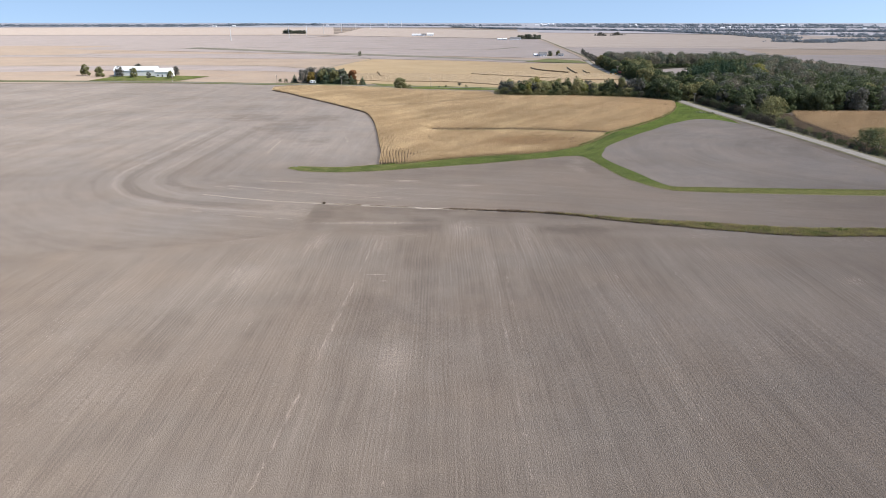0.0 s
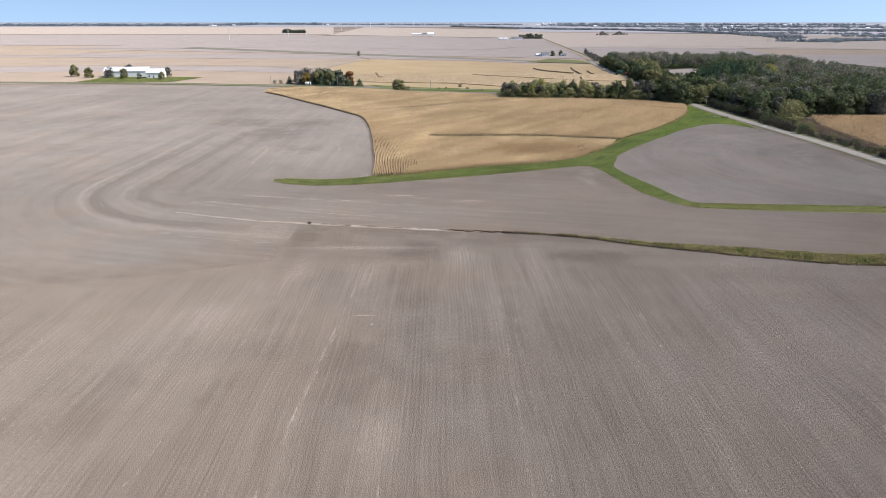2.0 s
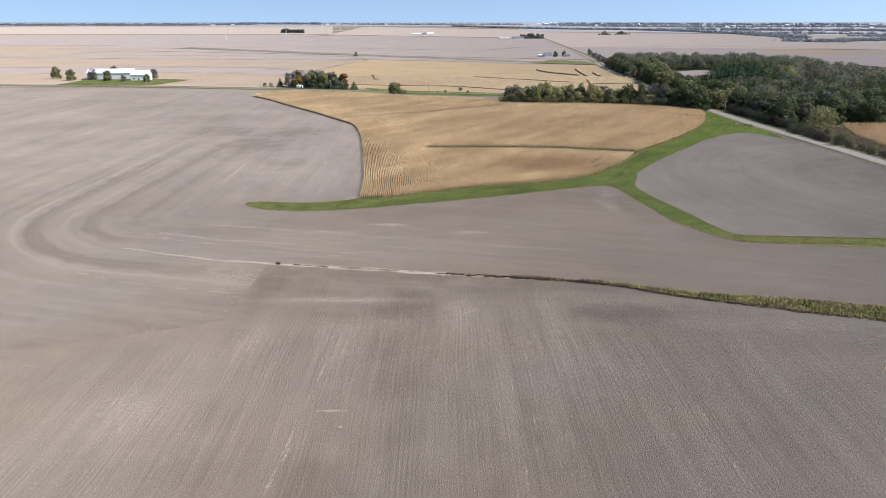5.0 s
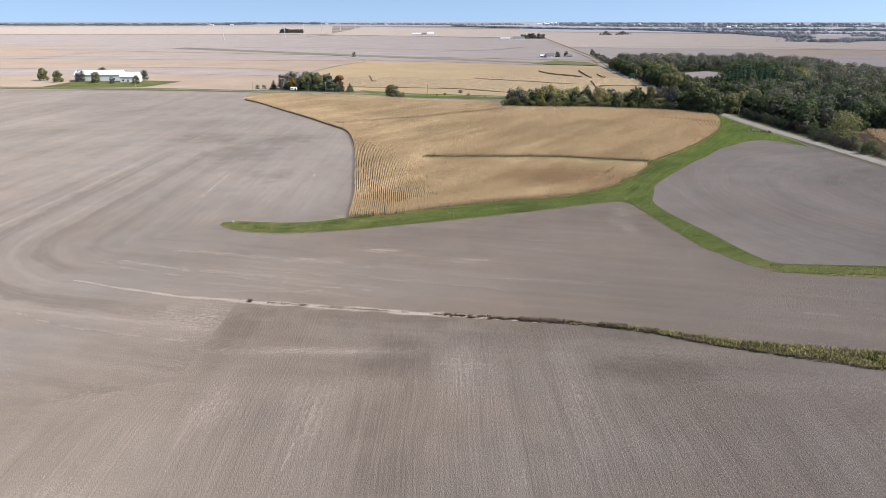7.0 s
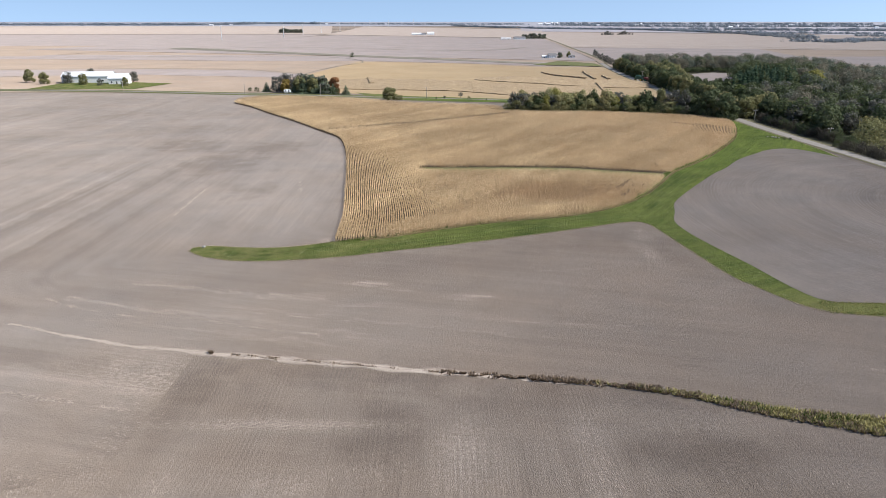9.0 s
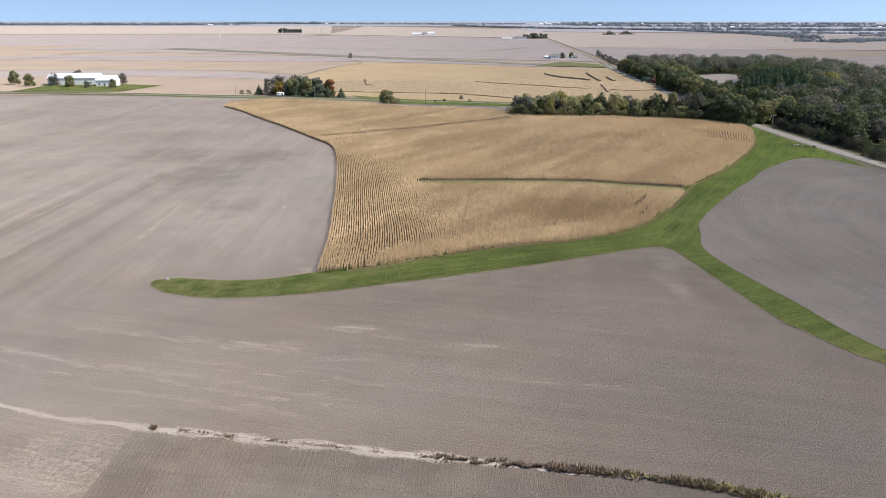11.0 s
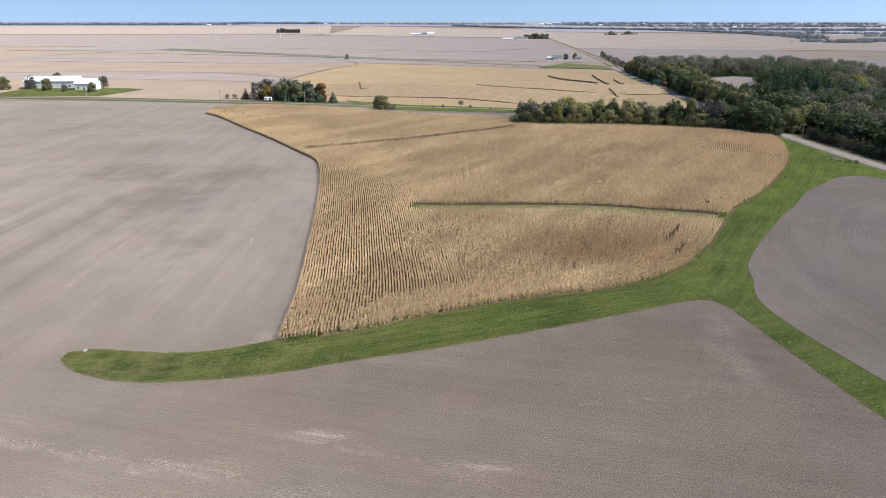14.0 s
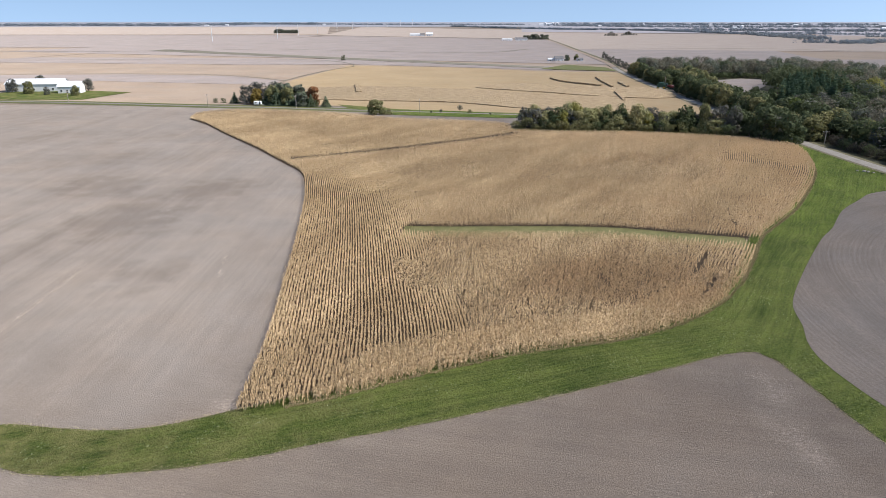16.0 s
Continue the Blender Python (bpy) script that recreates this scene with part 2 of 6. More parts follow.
def turf(name, dark, light):
    """Mown grass with mower streaks along both arms of the waterway and worn, yellowing drifts."""
    n = Nodes(name, 0.9, 0.1)
    x, y, _ = n.split(n.place)
    wob = n.noise(n.place, 0.06, 2.0, 0.5, 0.0, 1.0)
    west = n.math("MULTIPLY_ADD", wob, 3.0, n.math("MULTIPLY_ADD", x, -0.40, y))
    north = n.math("MULTIPLY_ADD", wob, 3.0, n.math("MULTIPLY_ADD", x, 0.84, n.math("MULTIPLY", y, -0.54)))
    def lines(across, along_):
        return n.math("ADD", n.math("MULTIPLY", n.noise(n.join(n.math("MULTIPLY", across, 0.5), n.math("MULTIPLY", along_, 0.02)), 1.0, 2.0, 0.6), 0.5),
                      n.math("MULTIPLY", n.noise(n.join(n.math("MULTIPLY", across, 2.1), n.math("MULTIPLY", along_, 0.07), 5.0), 1.0, 3.0, 0.7, 0.36, 0.64), 0.5))
    turnover = n.span(n.math("MULTIPLY_ADD", wob, 12.0, n.math("MULTIPLY_ADD", y, 0.6, x)), 186.0, 206.0)
    streak = n.math("ADD", n.math("MULTIPLY", lines(west, x), n.math("SUBTRACT", 1.0, turnover)), n.math("MULTIPLY", lines(north, y), turnover))
    drift_ = n.noise(n.place, 0.07, 4.0, 0.6, 0.34, 0.66)
    fine = n.noise(n.place, 2.6, 5.0, 0.78, 0.37, 0.63)
    tone = n.math("MULTIPLY_ADD", streak, 0.78, n.math("MULTIPLY_ADD", drift_, 0.40, n.math("MULTIPLY_ADD", fine, 0.5, -0.38)))
    colour = n.mix(tone, dark, light)
    # lusher grass far up the arm beside the road, yellowed and thinner grass towards the tip
    colour = n.mix(n.math("MULTIPLY", n.span(y, 262.0, 300.0), 0.5), colour, (1.05, 1.22, 0.75), "MULTIPLY")
    worn = n.noise(n.vector("ADD", n.place, (90.0, 20.0, 0.0)), 0.22, 4.0, 0.65, 0.38, 0.68)
    worn = n.math("MULTIPLY", worn, n.span(x, 10.0, -45.0, 0.18, 0.95))
    worn = n.math("MAXIMUM", worn, n.math("MULTIPLY", n.span(n.math("MULTIPLY_ADD", drift_, 8.0, y), 198.0, 184.0), 0.55))
    colour = n.mix(worn, colour, (0.20, 0.182, 0.072))
    return n.done(colour, fine, 0.9, 0.12)


def leafy(name, dark, light, turned, rough=0.75, spread=0.35):
    """Foliage: leaf by leaf and tree by tree variation. turned: the colour of the leaves that have turned."""
    n = Nodes(name, rough, 0.15)
    colour = n.mix(n.island(), dark, light)
    colour = n.mix(n.span(n.one_of(), 0.35, 1.0, 0.0, spread), colour, turned)
    clump = n.noise(n.place, 0.45, 2.0, 0.5, 0.35, 0.65)
    colour = n.mix(n.math("MULTIPLY", clump, 0.22), colour, turned)
    return n.done(colour, through_leaf=0.38)


def blades(name, low, high, scale=0.12, grain=0.0, thin=0.2):
    """Standing plants: island by island, and in drifts over the field."""
    n = Nodes(name, 0.8, 0.15)
    colour = n.mix(n.island(), low, high)
    drift = n.noise(n.place, scale, 3.0, 0.6, 0.3, 0.7)
    colour = n.mix(n.math("MULTIPLY", drift, 0.45), colour, tuple(c * 0.72 for c in low))
    if grain:
        # dark flecks that paint in shade between the plants
        leaf_shade = n.noise(n.place, 1.7, 2.0, 0.6, 0.40, 0.62)
        colour = n.mix(n.math("MULTIPLY", leaf_shade, grain), colour, tuple(c * 0.55 for c in low))
    return n.done(colour, through_leaf=thin)


def dry_corn(name, low, high, rusty):
    """Ripe corn: leaf by leaf, in broad pale and rusty drifts over the field, with shade between leaves painted as dark
    specks.
    """
    n = Nodes(name, 0.85, 0.12)
    x, y, _ = n.split(n.place)
    colour = n.mix(n.island(), low, high)
    wind = n.noise(n.join(n.math("MULTIPLY_ADD", x, -0.083, n.math("MULTIPLY", y, 0.057)), n.math("MULTIPLY_ADD", x, 0.008, n.math("MULTIPLY", y, 0.012))), 1.0, 3.0, 0.6, 0.40, 0.60)
    rust = n.noise(n.vector("ADD", n.place, (40.0, 0.0, 0.0)), 0.05, 4.0, 0.6, 0.42, 0.72)
    near = n.vector("LENGTH", n.join(n.math("MULTIPLY_ADD", x, 1 / 26.0, -38 / 26.0), n.math("MULTIPLY_ADD", y, 1 / 13.0, -260 / 13.0)))
    rust = n.math("MAXIMUM", n.math("MULTIPLY", rust, n.span(x, -10.0, 110.0, 0.3, 0.8)), n.math("MULTIPLY", n.span(n.math("MULTIPLY_ADD", rust, -0.6, near), 1.2, 0.2), 0.75))
    rust = n.math("MAXIMUM", rust, n.span(n.math("MULTIPLY_ADD", wind, -45.0, x), 25.0, 130.0, 0.0, 0.6))
    colour = n.mix(rust, colour, rusty)
    colour = n.mix(n.math("MULTIPLY", wind, 0.42), colour, tuple(c * 0.6 for c in low))
    # shade between the leaves, put into the colour as dark flecks
    leaf_shade = n.noise(n.place, 1.3, 3.0, 0.7, 0.42, 0.60)
    colour = n.mix(n.math("MULTIPLY", leaf_shade, 0.42), colour, tuple(c * 0.6 for c in low))
    return n.done(colour, through_leaf=0.04)


PALE_SOUTH = [(-7, 83, 2.6, 5.0, 0.75), (-27, 137, 2.2, 7.0, 0.7), (5, 141, 3.0, 7.0, 0.6), (19, 137, 2.0, 11.0, 0.6), (-36, 140, 3.0, 14.0, 0.45), (-60, 106, 9.0, 22.0, 0.2),
              (-15, 139, 9.0, 3.2, 0.5), (-17.0, 92, 0.5, 60.0, 0.4), (-46, 96, 1.2, 34.0, 0.45), (9.8, 92, 0.8, 40.0, 0.4), (32, 100, 1.6, 30.0, 0.35), (62, 128, 14.0, 3.0, 0.4), (-43, 74, 5.0, 7.0, 0.5)]
PALE_ROUND = [(-11.5, 193.8, 4.5, 0.9, 0.6), (7, 188, 4.0, 1.2, 0.5), (46.5, 221, 2.2, 2.2, 0.9), (44.5, 209, 1.5, 4.0, 0.7), (42.5, 215, 1.2, 3.0, 0.5), (-64, 248, 1.5, 16.0, 0.4), (-22, 188, 6.0, 1.4, 0.6),
              (-23, 218, 1.6, 2.4, 0.6), (-50, 195, 6.0, 3.0, 0.4), (-37, 252, 3.0, 18.0, 0.35), (-37, 160, 7.0, 6.0, 0.8), (-46, 163, 9.0, 5.0, 0.4), (-54, 219, 5.0, 6.0, 0.3)]
TONE_SPOTS_SOUTH = [(-30, 108, 14.0, 34.0, -0.14), (-4.5, 148, 4.5, 8.0, 0.24), (31, 144, 8.0, 4.5, 0.26), (-11, 162, 18.0, 4.0, 0.19), (20, 156, 22.0, 3.5, 0.16), (-30, 155, 3.5, 9.0, 0.17), (-12, 98, 5.0, 12.0, 0.16), (-44, 90, 6.0, 10.0, 0.16)]
PALE_SOUTH += [(-37, 116, 4.5, 6.0, 0.9), (-43, 138, 4.0, 4.0, 0.6), (-14, 133, 3.0, 6.0, 0.7), (-27, 132, 2.5, 4.0, 0.5), (58, 92, 26.0, 26.0, 0.4), (-17, 149.6, 12.0, 1.5, 0.8), (4, 148, 3.0, 4.0, 0.5), (19, 148, 2.5, 3.5, 0.5), (52, 141, 18.0, 2.2, 0.5), (88, 134, 12.0, 2.0, 0.5), (3, 142, 2.2, 6.0, 0.45), (14, 143, 2.2, 6.0, 0.4), (31, 149, 8.0, 1.6, 0.6)]
SOUTH = ((0.174, 0.143, 0.118), (0.358, 0.303, 0.251))
SOIL_SOUTH = soil("soil_south", *SOUTH, (0.40, 0.34, 0.285), "north", PALE_SOUTH, (), TONE_SPOTS_SOUTH)
# the two negative spots paint in the soil's brightness at low view angles
SOIL_ROUND = soil("soil_round", (0.205, 0.176, 0.153), (0.368, 0.324, 0.284), (0.40, 0.335, 0.275), "round", PALE_ROUND, SOUTH, [(90, 165, 60.0, 22.0, -0.12), (24, 186, 60.0, 16.0, -0.12), (52, 206, 5.0, 12.0, 0.16), (60, 190, 6.0, 10.0, 0.16), (-74, 300, 13.0, 16.0, 0.30), (-52, 262, 6.0, 10.0, 0.26), (-92, 335, 14.0, 12.0, 0.26), (-60, 330, 10.0, 12.0, 0.18)])
SOIL_EAST = soil("soil_east", (0.186, 0.159, 0.138), (0.358, 0.312, 0.272), (0.37, 0.31, 0.255), "bowl", [(64, 196, 3.0, 4.0, 0.8), (92, 262, 14.0, 5.0, 0.5), (84, 240, 4.0, 16.0, 0.5), (104, 228, 6.0, 20.0, 0.4), (118, 296, 10.0, 9.0, 0.5), (68, 240, 1.2, 14.0, 0.5)])
# SOIL_FAR and STUBBLE_PALE carry a little distance haze in their colour
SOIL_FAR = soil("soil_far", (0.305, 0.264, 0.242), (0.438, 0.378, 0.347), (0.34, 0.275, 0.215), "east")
STUBBLE = soil("stubble", (0.374, 0.281, 0.167), (0.506, 0.387, 0.240), (0.48, 0.38, 0.26), "east")
STUBBLE_PALE = soil("stubble_pale", (0.330, 0.262, 0.205), (0.455, 0.363, 0.277), (0.40, 0.32, 0.24), "east")
# distance haze put into the land colours: blue-grey, mauve, then paler stubble
HAZE_LAND = mottled("hazed_land", (0.235, 0.240, 0.265), (0.305, 0.305, 0.325), 0.004, 6.0)
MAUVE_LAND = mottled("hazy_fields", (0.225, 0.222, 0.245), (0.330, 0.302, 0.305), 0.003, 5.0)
STUBBLE_HAZE = soil("stubble_hazed", (0.40, 0.335, 0.285), (0.52, 0.44, 0.375), (0.44, 0.37, 0.30), "east")
# brown litter, darkened so the shade between rows is in its colour
CORN_FLOOR = mottled("corn_litter_shaded", (0.030, 0.021, 0.013), (0.080, 0.056, 0.034), 0.7, 8.0)
CORN = dry_corn("dry_corn", (0.39, 0.268, 0.144), (0.83, 0.637, 0.39), (0.34, 0.208, 0.108))
CORN_TOP = mottled("dry_corn_canopy", (0.26, 0.185, 0.105), (0.49, 0.37, 0.225), 0.25, 7.0, 0.9, 0.9, 0.5)
GRAVEL = mottled("gravel", (0.150, 0.137, 0.120), (0.270, 0.248, 0.220), 0.5, 14.0)
DULL_VERGE = mottled("brown_verge", (0.085, 0.080, 0.045), (0.17, 0.15, 0.092), 0.4, 10.0, 0.9, 0.8, 0.15)
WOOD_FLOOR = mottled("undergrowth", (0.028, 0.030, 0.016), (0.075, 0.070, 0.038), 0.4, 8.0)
MOWN = turf("mown_grass", (0.025, 0.042, 0.008), (0.124, 0.150, 0.035))
GAP_GRASS = mottled("gap_grass", (0.095, 0.096, 0.036), (0.200, 0.186, 0.080), 0.3, 10.0, 0.9, 0.8, 0.15)
ROUGH_GRASS = mottled("rough_grass", (0.072, 0.082, 0.026), (0.150, 0.150, 0.060), 0.2, 14.0, 0.9, 0.8, 0.15)
GRASS_BLADES = blades("grass_blades", (0.036, 0.064, 0.011), (0.160, 0.200, 0.055), 0.1)
CLOVER = blades("clover", (0.24, 0.27, 0.13), (0.50, 0.52, 0.32), 0.3)
DITCH_WEEDS = blades("ditch_weeds", (0.155, 0.142, 0.055), (0.49, 0.43, 0.180), 0.5)
RIM = blades("pale_rim", (0.30, 0.25, 0.155), (0.54, 0.46, 0.31), 0.2)
FRINGE = blades("dead_grass", (0.25, 0.20, 0.105), (0.46, 0.37, 0.22), 0.2)
DULL = mottled("dull_grass", (0.137, 0.124, 0.091), (0.234, 0.211, 0.156), 0.05, 20.0)
DRY_BLADES = blades("dry_weeds", (0.15, 0.108, 0.074), (0.36, 0.275, 0.195), 0.2)
STRAW = blades("straw", (0.42, 0.35, 0.285), (0.62, 0.53, 0.44), 0.3)
STRAW_BED = strewn("strewn_straw", (0.20, 0.167, 0.142), (0.58, 0.49, 0.415))
LEAF_TAN = leafy("leaves_tan", (0.209, 0.229, 0.106), (0.388, 0.382, 0.181), (0.459, 0.348, 0.181), spread=0.6)
STONE = mottled("field_stone", (0.17, 0.16, 0.145), (0.33, 0.315, 0.29), 2.0, 5.0)
LEAF_RUSSET = leafy("leaves_russet", (0.118, 0.112, 0.080), (0.205, 0.192, 0.140), (0.19, 0.155, 0.11), spread=0.3)
LEAF_FRESH = leafy("leaves_fresh", (0.070, 0.105, 0.030), (0.150, 0.200, 0.058), (0.15, 0.16, 0.05))
LEAF_LIME = leafy("leaves_lime", (0.17, 0.175, 0.050), (0.33, 0.32, 0.088), (0.24, 0.205, 0.06))
LEAF_BRUSH = leafy("leaves_brush", (0.034, 0.032, 0.025), (0.082, 0.074, 0.056), (0.07, 0.058, 0.042), spread=0.3)
LEAF_GREEN = leafy("leaves_green", (0.051, 0.072, 0.033), (0.101, 0.124, 0.054), (0.108, 0.114, 0.065), spread=0.3)
LEAF_OLIVE = leafy("leaves_olive", (0.136, 0.141, 0.062), (0.265, 0.258, 0.116), (0.218, 0.181, 0.087), spread=0.4)
LEAF_GREY = leafy("leaves_grey", (0.086, 0.090, 0.075), (0.165, 0.166, 0.140), (0.159, 0.140, 0.111), spread=0.3)
LEAF_YELLOW = leafy("leaves_yellow", (0.15, 0.125, 0.035), (0.28, 0.22, 0.065), (0.27, 0.175, 0.05))
# LEAF_DIM and NEEDLES_PALE are lightened and greyed to hold haze in their colour
LEAF_DIM = leafy("leaves_dim", (0.098, 0.116, 0.086), (0.180, 0.200, 0.146), (0.185, 0.172, 0.130))
NEEDLES_PALE = leafy("needles_pale", (0.103, 0.145, 0.093), (0.229, 0.290, 0.176), (0.145, 0.175, 0.103))
LEAF_RUST = leafy("leaves_rust", (0.20, 0.095, 0.045), (0.34, 0.17, 0.080), (0.28, 0.13, 0.06))
NEEDLES = leafy("needles", (0.040, 0.075, 0.046), (0.105, 0.165, 0.098), (0.060, 0.090, 0.045))
# blue-grey haze put into the leaf colour of the farthest trees
LEAF_HAZE = leafy("leaves_hazed", (0.168, 0.200, 0.226), (0.245, 0.280, 0.310), (0.21, 0.225, 0.235))
BARK = mottled("bark", (0.07, 0.055, 0.045), (0.17, 0.145, 0.12), 2.0, 6.0)
POLE_WOOD = mottled("pole_wood", (0.26, 0.22, 0.18), (0.42, 0.38, 0.33), 1.0, 8.0)
STEEL = mottled("galvanised_steel", (0.50, 0.50, 0.50), (0.68, 0.68, 0.67), 0.2, 10.0, 0.5, 0.1)
WHITE = mottled("white_siding", (0.66, 0.66, 0.64), (0.82, 0.82, 0.80), 0.6, 10.0, 0.7, 0.15)
ROOF = mottled("roof_shingle", (0.10, 0.10, 0.105), (0.20, 0.195, 0.19), 0.8, 9.0)
ROOF_PALE = mottled("roof_metal", (0.55, 0.56, 0.57), (0.75, 0.76, 0.77), 0.4, 6.0, 0.5, 0.1)
GLASS = mottled("dark_glass", (0.02, 0.025, 0.03), (0.05, 0.06, 0.07), 1.0, 3.0, 0.1, 0.0, 0.01, 0.5)
RED_PAINT = mottled("red_paint", (0.13, 0.024, 0.02), (0.20, 0.045, 0.036), 0.8, 6.0, 0.45, 0.1, 0.01, 0.5)
GREEN_PAINT = mottled("green_paint", (0.014, 0.050, 0.032), (0.030, 0.092, 0.055), 0.8, 6.0, 0.45, 0.1, 0.01, 0.5)
YELLOW_PAINT = mottled("yellow_paint", (0.55, 0.38, 0.02), (0.70, 0.50, 0.05), 0.8, 6.0, 0.45, 0.1, 0.01, 0.5)
RUBBER = mottled("rubber", (0.015, 0.015, 0.015), (0.04, 0.038, 0.035), 3.0, 5.0)
WHITE_PAINT = mottled("white_paint", (0.74, 0.74, 0.74), (0.84, 0.84, 0.83), 1.0, 6.0, 0.4, 0.05, 0.01, 0.5)


# ---- mesh helpers ----
def mesh_of(name, verts, faces, material, smooth=False):
    me = bpy.data.meshes.new(name)
    me.from_pydata([tuple(v) for v in verts], [], faces)
    me.materials.append(material)
    if smooth:
        me.polygons.foreach_set("use_smooth", [True] * len(me.polygons))
    me.update()
    return me


def mesh_fast(name, verts, tris, material):
    """A mesh of many triangles from arrays."""
    me = bpy.data.meshes.new(name)
    verts, tris = np.asarray(verts, np.float32), np.asarray(tris, np.int32)
    me.vertices.add(len(verts))
    me.vertices.foreach_set("co", verts.ravel())
    me.loops.add(tris.size)
    me.loops.foreach_set("vertex_index", tris.ravel())
    me.polygons.add(len(tris))
    me.polygons.foreach_set("loop_start", np.arange(0, tris.size, 3, dtype=np.int32))
    me.materials.append(material)
    me.update(calc_edges=True)
    return me


def part(name, bm, material, parent=None, label=""):
    """One mesh object, from a bmesh or a mesh, under a thing or a part."""
    me = bm
    if isinstance(bm, bmesh.types.BMesh):
        me = bpy.data.meshes.new(name)
        bm.to_mesh(me)
        bm.free()
        me.materials.append(material)
    ob = new(name, me)
    if parent is not None:
        ob.parent = parent
    return tagged(ob, label)


def block(sx, sy, sz, x=0, y=0, z=0, bevel=0.03, bm=None):
    """A bevelled block that stands on z, centred on x, y."""
    bm = bm or bmesh.new()
    made = bmesh.ops.create_cube(bm, size=1.0, matrix=Matrix.Translation((x, y, z + sz / 2)) @ Matrix.Diagonal((sx, sy, sz, 1)))
    if bevel:
        edges = {e for v in made["verts"] for e in v.link_edges}
        bmesh.ops.bevel(bm, geom=list(edges), offset=bevel, segments=1, affect="EDGES")
    return bm


def rod(a, b, r0, r1, sides=8, bm=None):
    """A tapered rod from a to b."""
    bm = bm or bmesh.new()
    a, b = Vector(a), Vector(b)
    m = Matrix.Translation((a + b) / 2) @ (b - a).to_track_quat("Z", "Y").to_matrix().to_4x4()
    bmesh.ops.create_cone(bm, cap_ends=True, segments=sides, radius1=r0, radius2=r1, depth=(b - a).length, matrix=m)
    return bm


def smooth_line(points, step=3.0, closed=False):
    """A Catmull-Rom curve through plan points, as an array of x, y."""
    p = [Vector((*q[:2], 0)) for q in points]
    n, out = len(p), []
    for i in range(n if closed else n - 1):
        a = p[(i - 1) % n] if closed or i else p[0] * 2 - p[1]
        b, c = p[i], p[(i + 1) % n]
        d = p[(i + 2) % n] if closed or i + 2 < n else p[-1] * 2 - p[-2]
        k = max(1, int((c - b).length / step))
        for j in range(k):
            t = j / k
            q = 0.5 * (2 * b + (c - a) * t + (2 * a - 5 * b + 4 * c - d) * t * t + (3 * b - a - 3 * c + d) * t ** 3)
            out.append((q.x, q.y))
    if not closed:
        out.append((p[-1].x, p[-1].y))
    return np.array(out)


def inside(points, ring):
    """Which of the points lie in the ring."""
    x, y = points[:, 0], points[:, 1]
    hit = np.zeros(len(points), bool)
    for (x0, y0), (x1, y1) in zip(ring, np.roll(ring, -1, axis=0)):
        if y0 != y1:
            hit ^= ((y0 > y) != (y1 > y)) & (x < (x1 - x0) * (y - y0) / (y1 - y0) + x0)
    return hit


def gap_to(points, line):
    """The distance of each point from a line of plan points."""
    best = np.full(len(points), 1e9)
    for a, b in zip(line[:-1], line[1:]):
        ab = b - a
        t = np.clip(((points - a) @ ab) / max(ab @ ab, 1e-9), 0, 1)
        best = np.minimum(best, np.hypot(*(points - a - t[:, None] * ab).T))
    return best


def rise(y):
    """The height of the land: level, then climbing gently towards the horizon."""
    return 34.5 * (max(y - 2000.0, 0.0) / 2900.0) ** 1.7


def flat_patch(name, ring, z, material, ragged=0.0):
    """A sheet over the land, bounded by a ring of plan points."""
    bm = bmesh.new()
    rng = random.Random(name)
    vs = [bm.verts.new((x + rng.uniform(-ragged, ragged), y + rng.uniform(-ragged, ragged), z)) for x, y in ring]
    f = bm.faces.new(vs)
    if f.calc_area() and f.normal.z < 0:
        f.normal_flip()
    bm.normal_update()
    if f.normal.z < 0:
        f.normal_flip()
    bmesh.ops.triangulate(bm, faces=[f])
    return tagged(part(name, bm, material), kind="structure")


def far_patch(name, corners, z, material, n=10):
    """A sheet draped over the rising land between four corners, in order round it."""
    a, b, c, d = [Vector(q) for q in corners]
    verts, faces = [], []
    for j in range(n + 1):
        for i in range(n + 1):
            q = a.lerp(b, i / n).lerp(d.lerp(c, i / n), j / n)
            verts.append((q.x, q.y, rise(q.y) + z))
    for j in range(n):
        for i in range(n):
            k = j * (n + 1) + i
            faces.append((k, k + 1, k + n + 2, k + n + 1))
    return tagged(part(name, mesh_of(name, verts, faces, material), material), kind="structure")


def ribbon(name, line, width, z, material, crown=0.0):
    """A strip of even width along a line, its middle raised by crown."""
    p = np.asarray(line, float)
    t = np.gradient(p, axis=0)
    t /= np.hypot(*t.T)[:, None]
    nrm = np.stack([-t[:, 1], t[:, 0]], 1)
    verts, faces = [], []
    for (x, y), (nx, ny) in zip(p, nrm):
        for o, h in ((-0.5, 0), (-0.3, crown), (0.3, crown), (0.5, 0)):
            verts.append((x + nx * o * width, y + ny * o * width, z + h + rise(y)))
    for i in range(len(p) - 1):
        for j in range(3):
            k = i * 4 + j
            faces.append((k, k + 4, k + 5, k + 1))
    me = mesh_of(name, verts, faces, material, True)
    return tagged(part(name, me, material), kind="structure")


# ---- the land ----
verts, faces = [], []
xs = [-6500, -3500, -2000, -1000, -500, 0, 500, 1000, 2000, 3500, 6500]
ys = [-1500, -300, 0, 300, 600, 1000, 1500, 2000, 2300, 2600, 2900, 3200, 3500, 3800, 4100, 4400, 4650, 4900, 5300]
for y in ys:
    for x in xs:
        verts.append((x, y, rise(y)))
for j in range(len(ys) - 1):
    for i in range(len(xs) - 1):
        k = j * len(xs) + i
        faces.append((k, k + 1, k + len(xs) + 1, k + len(xs)))
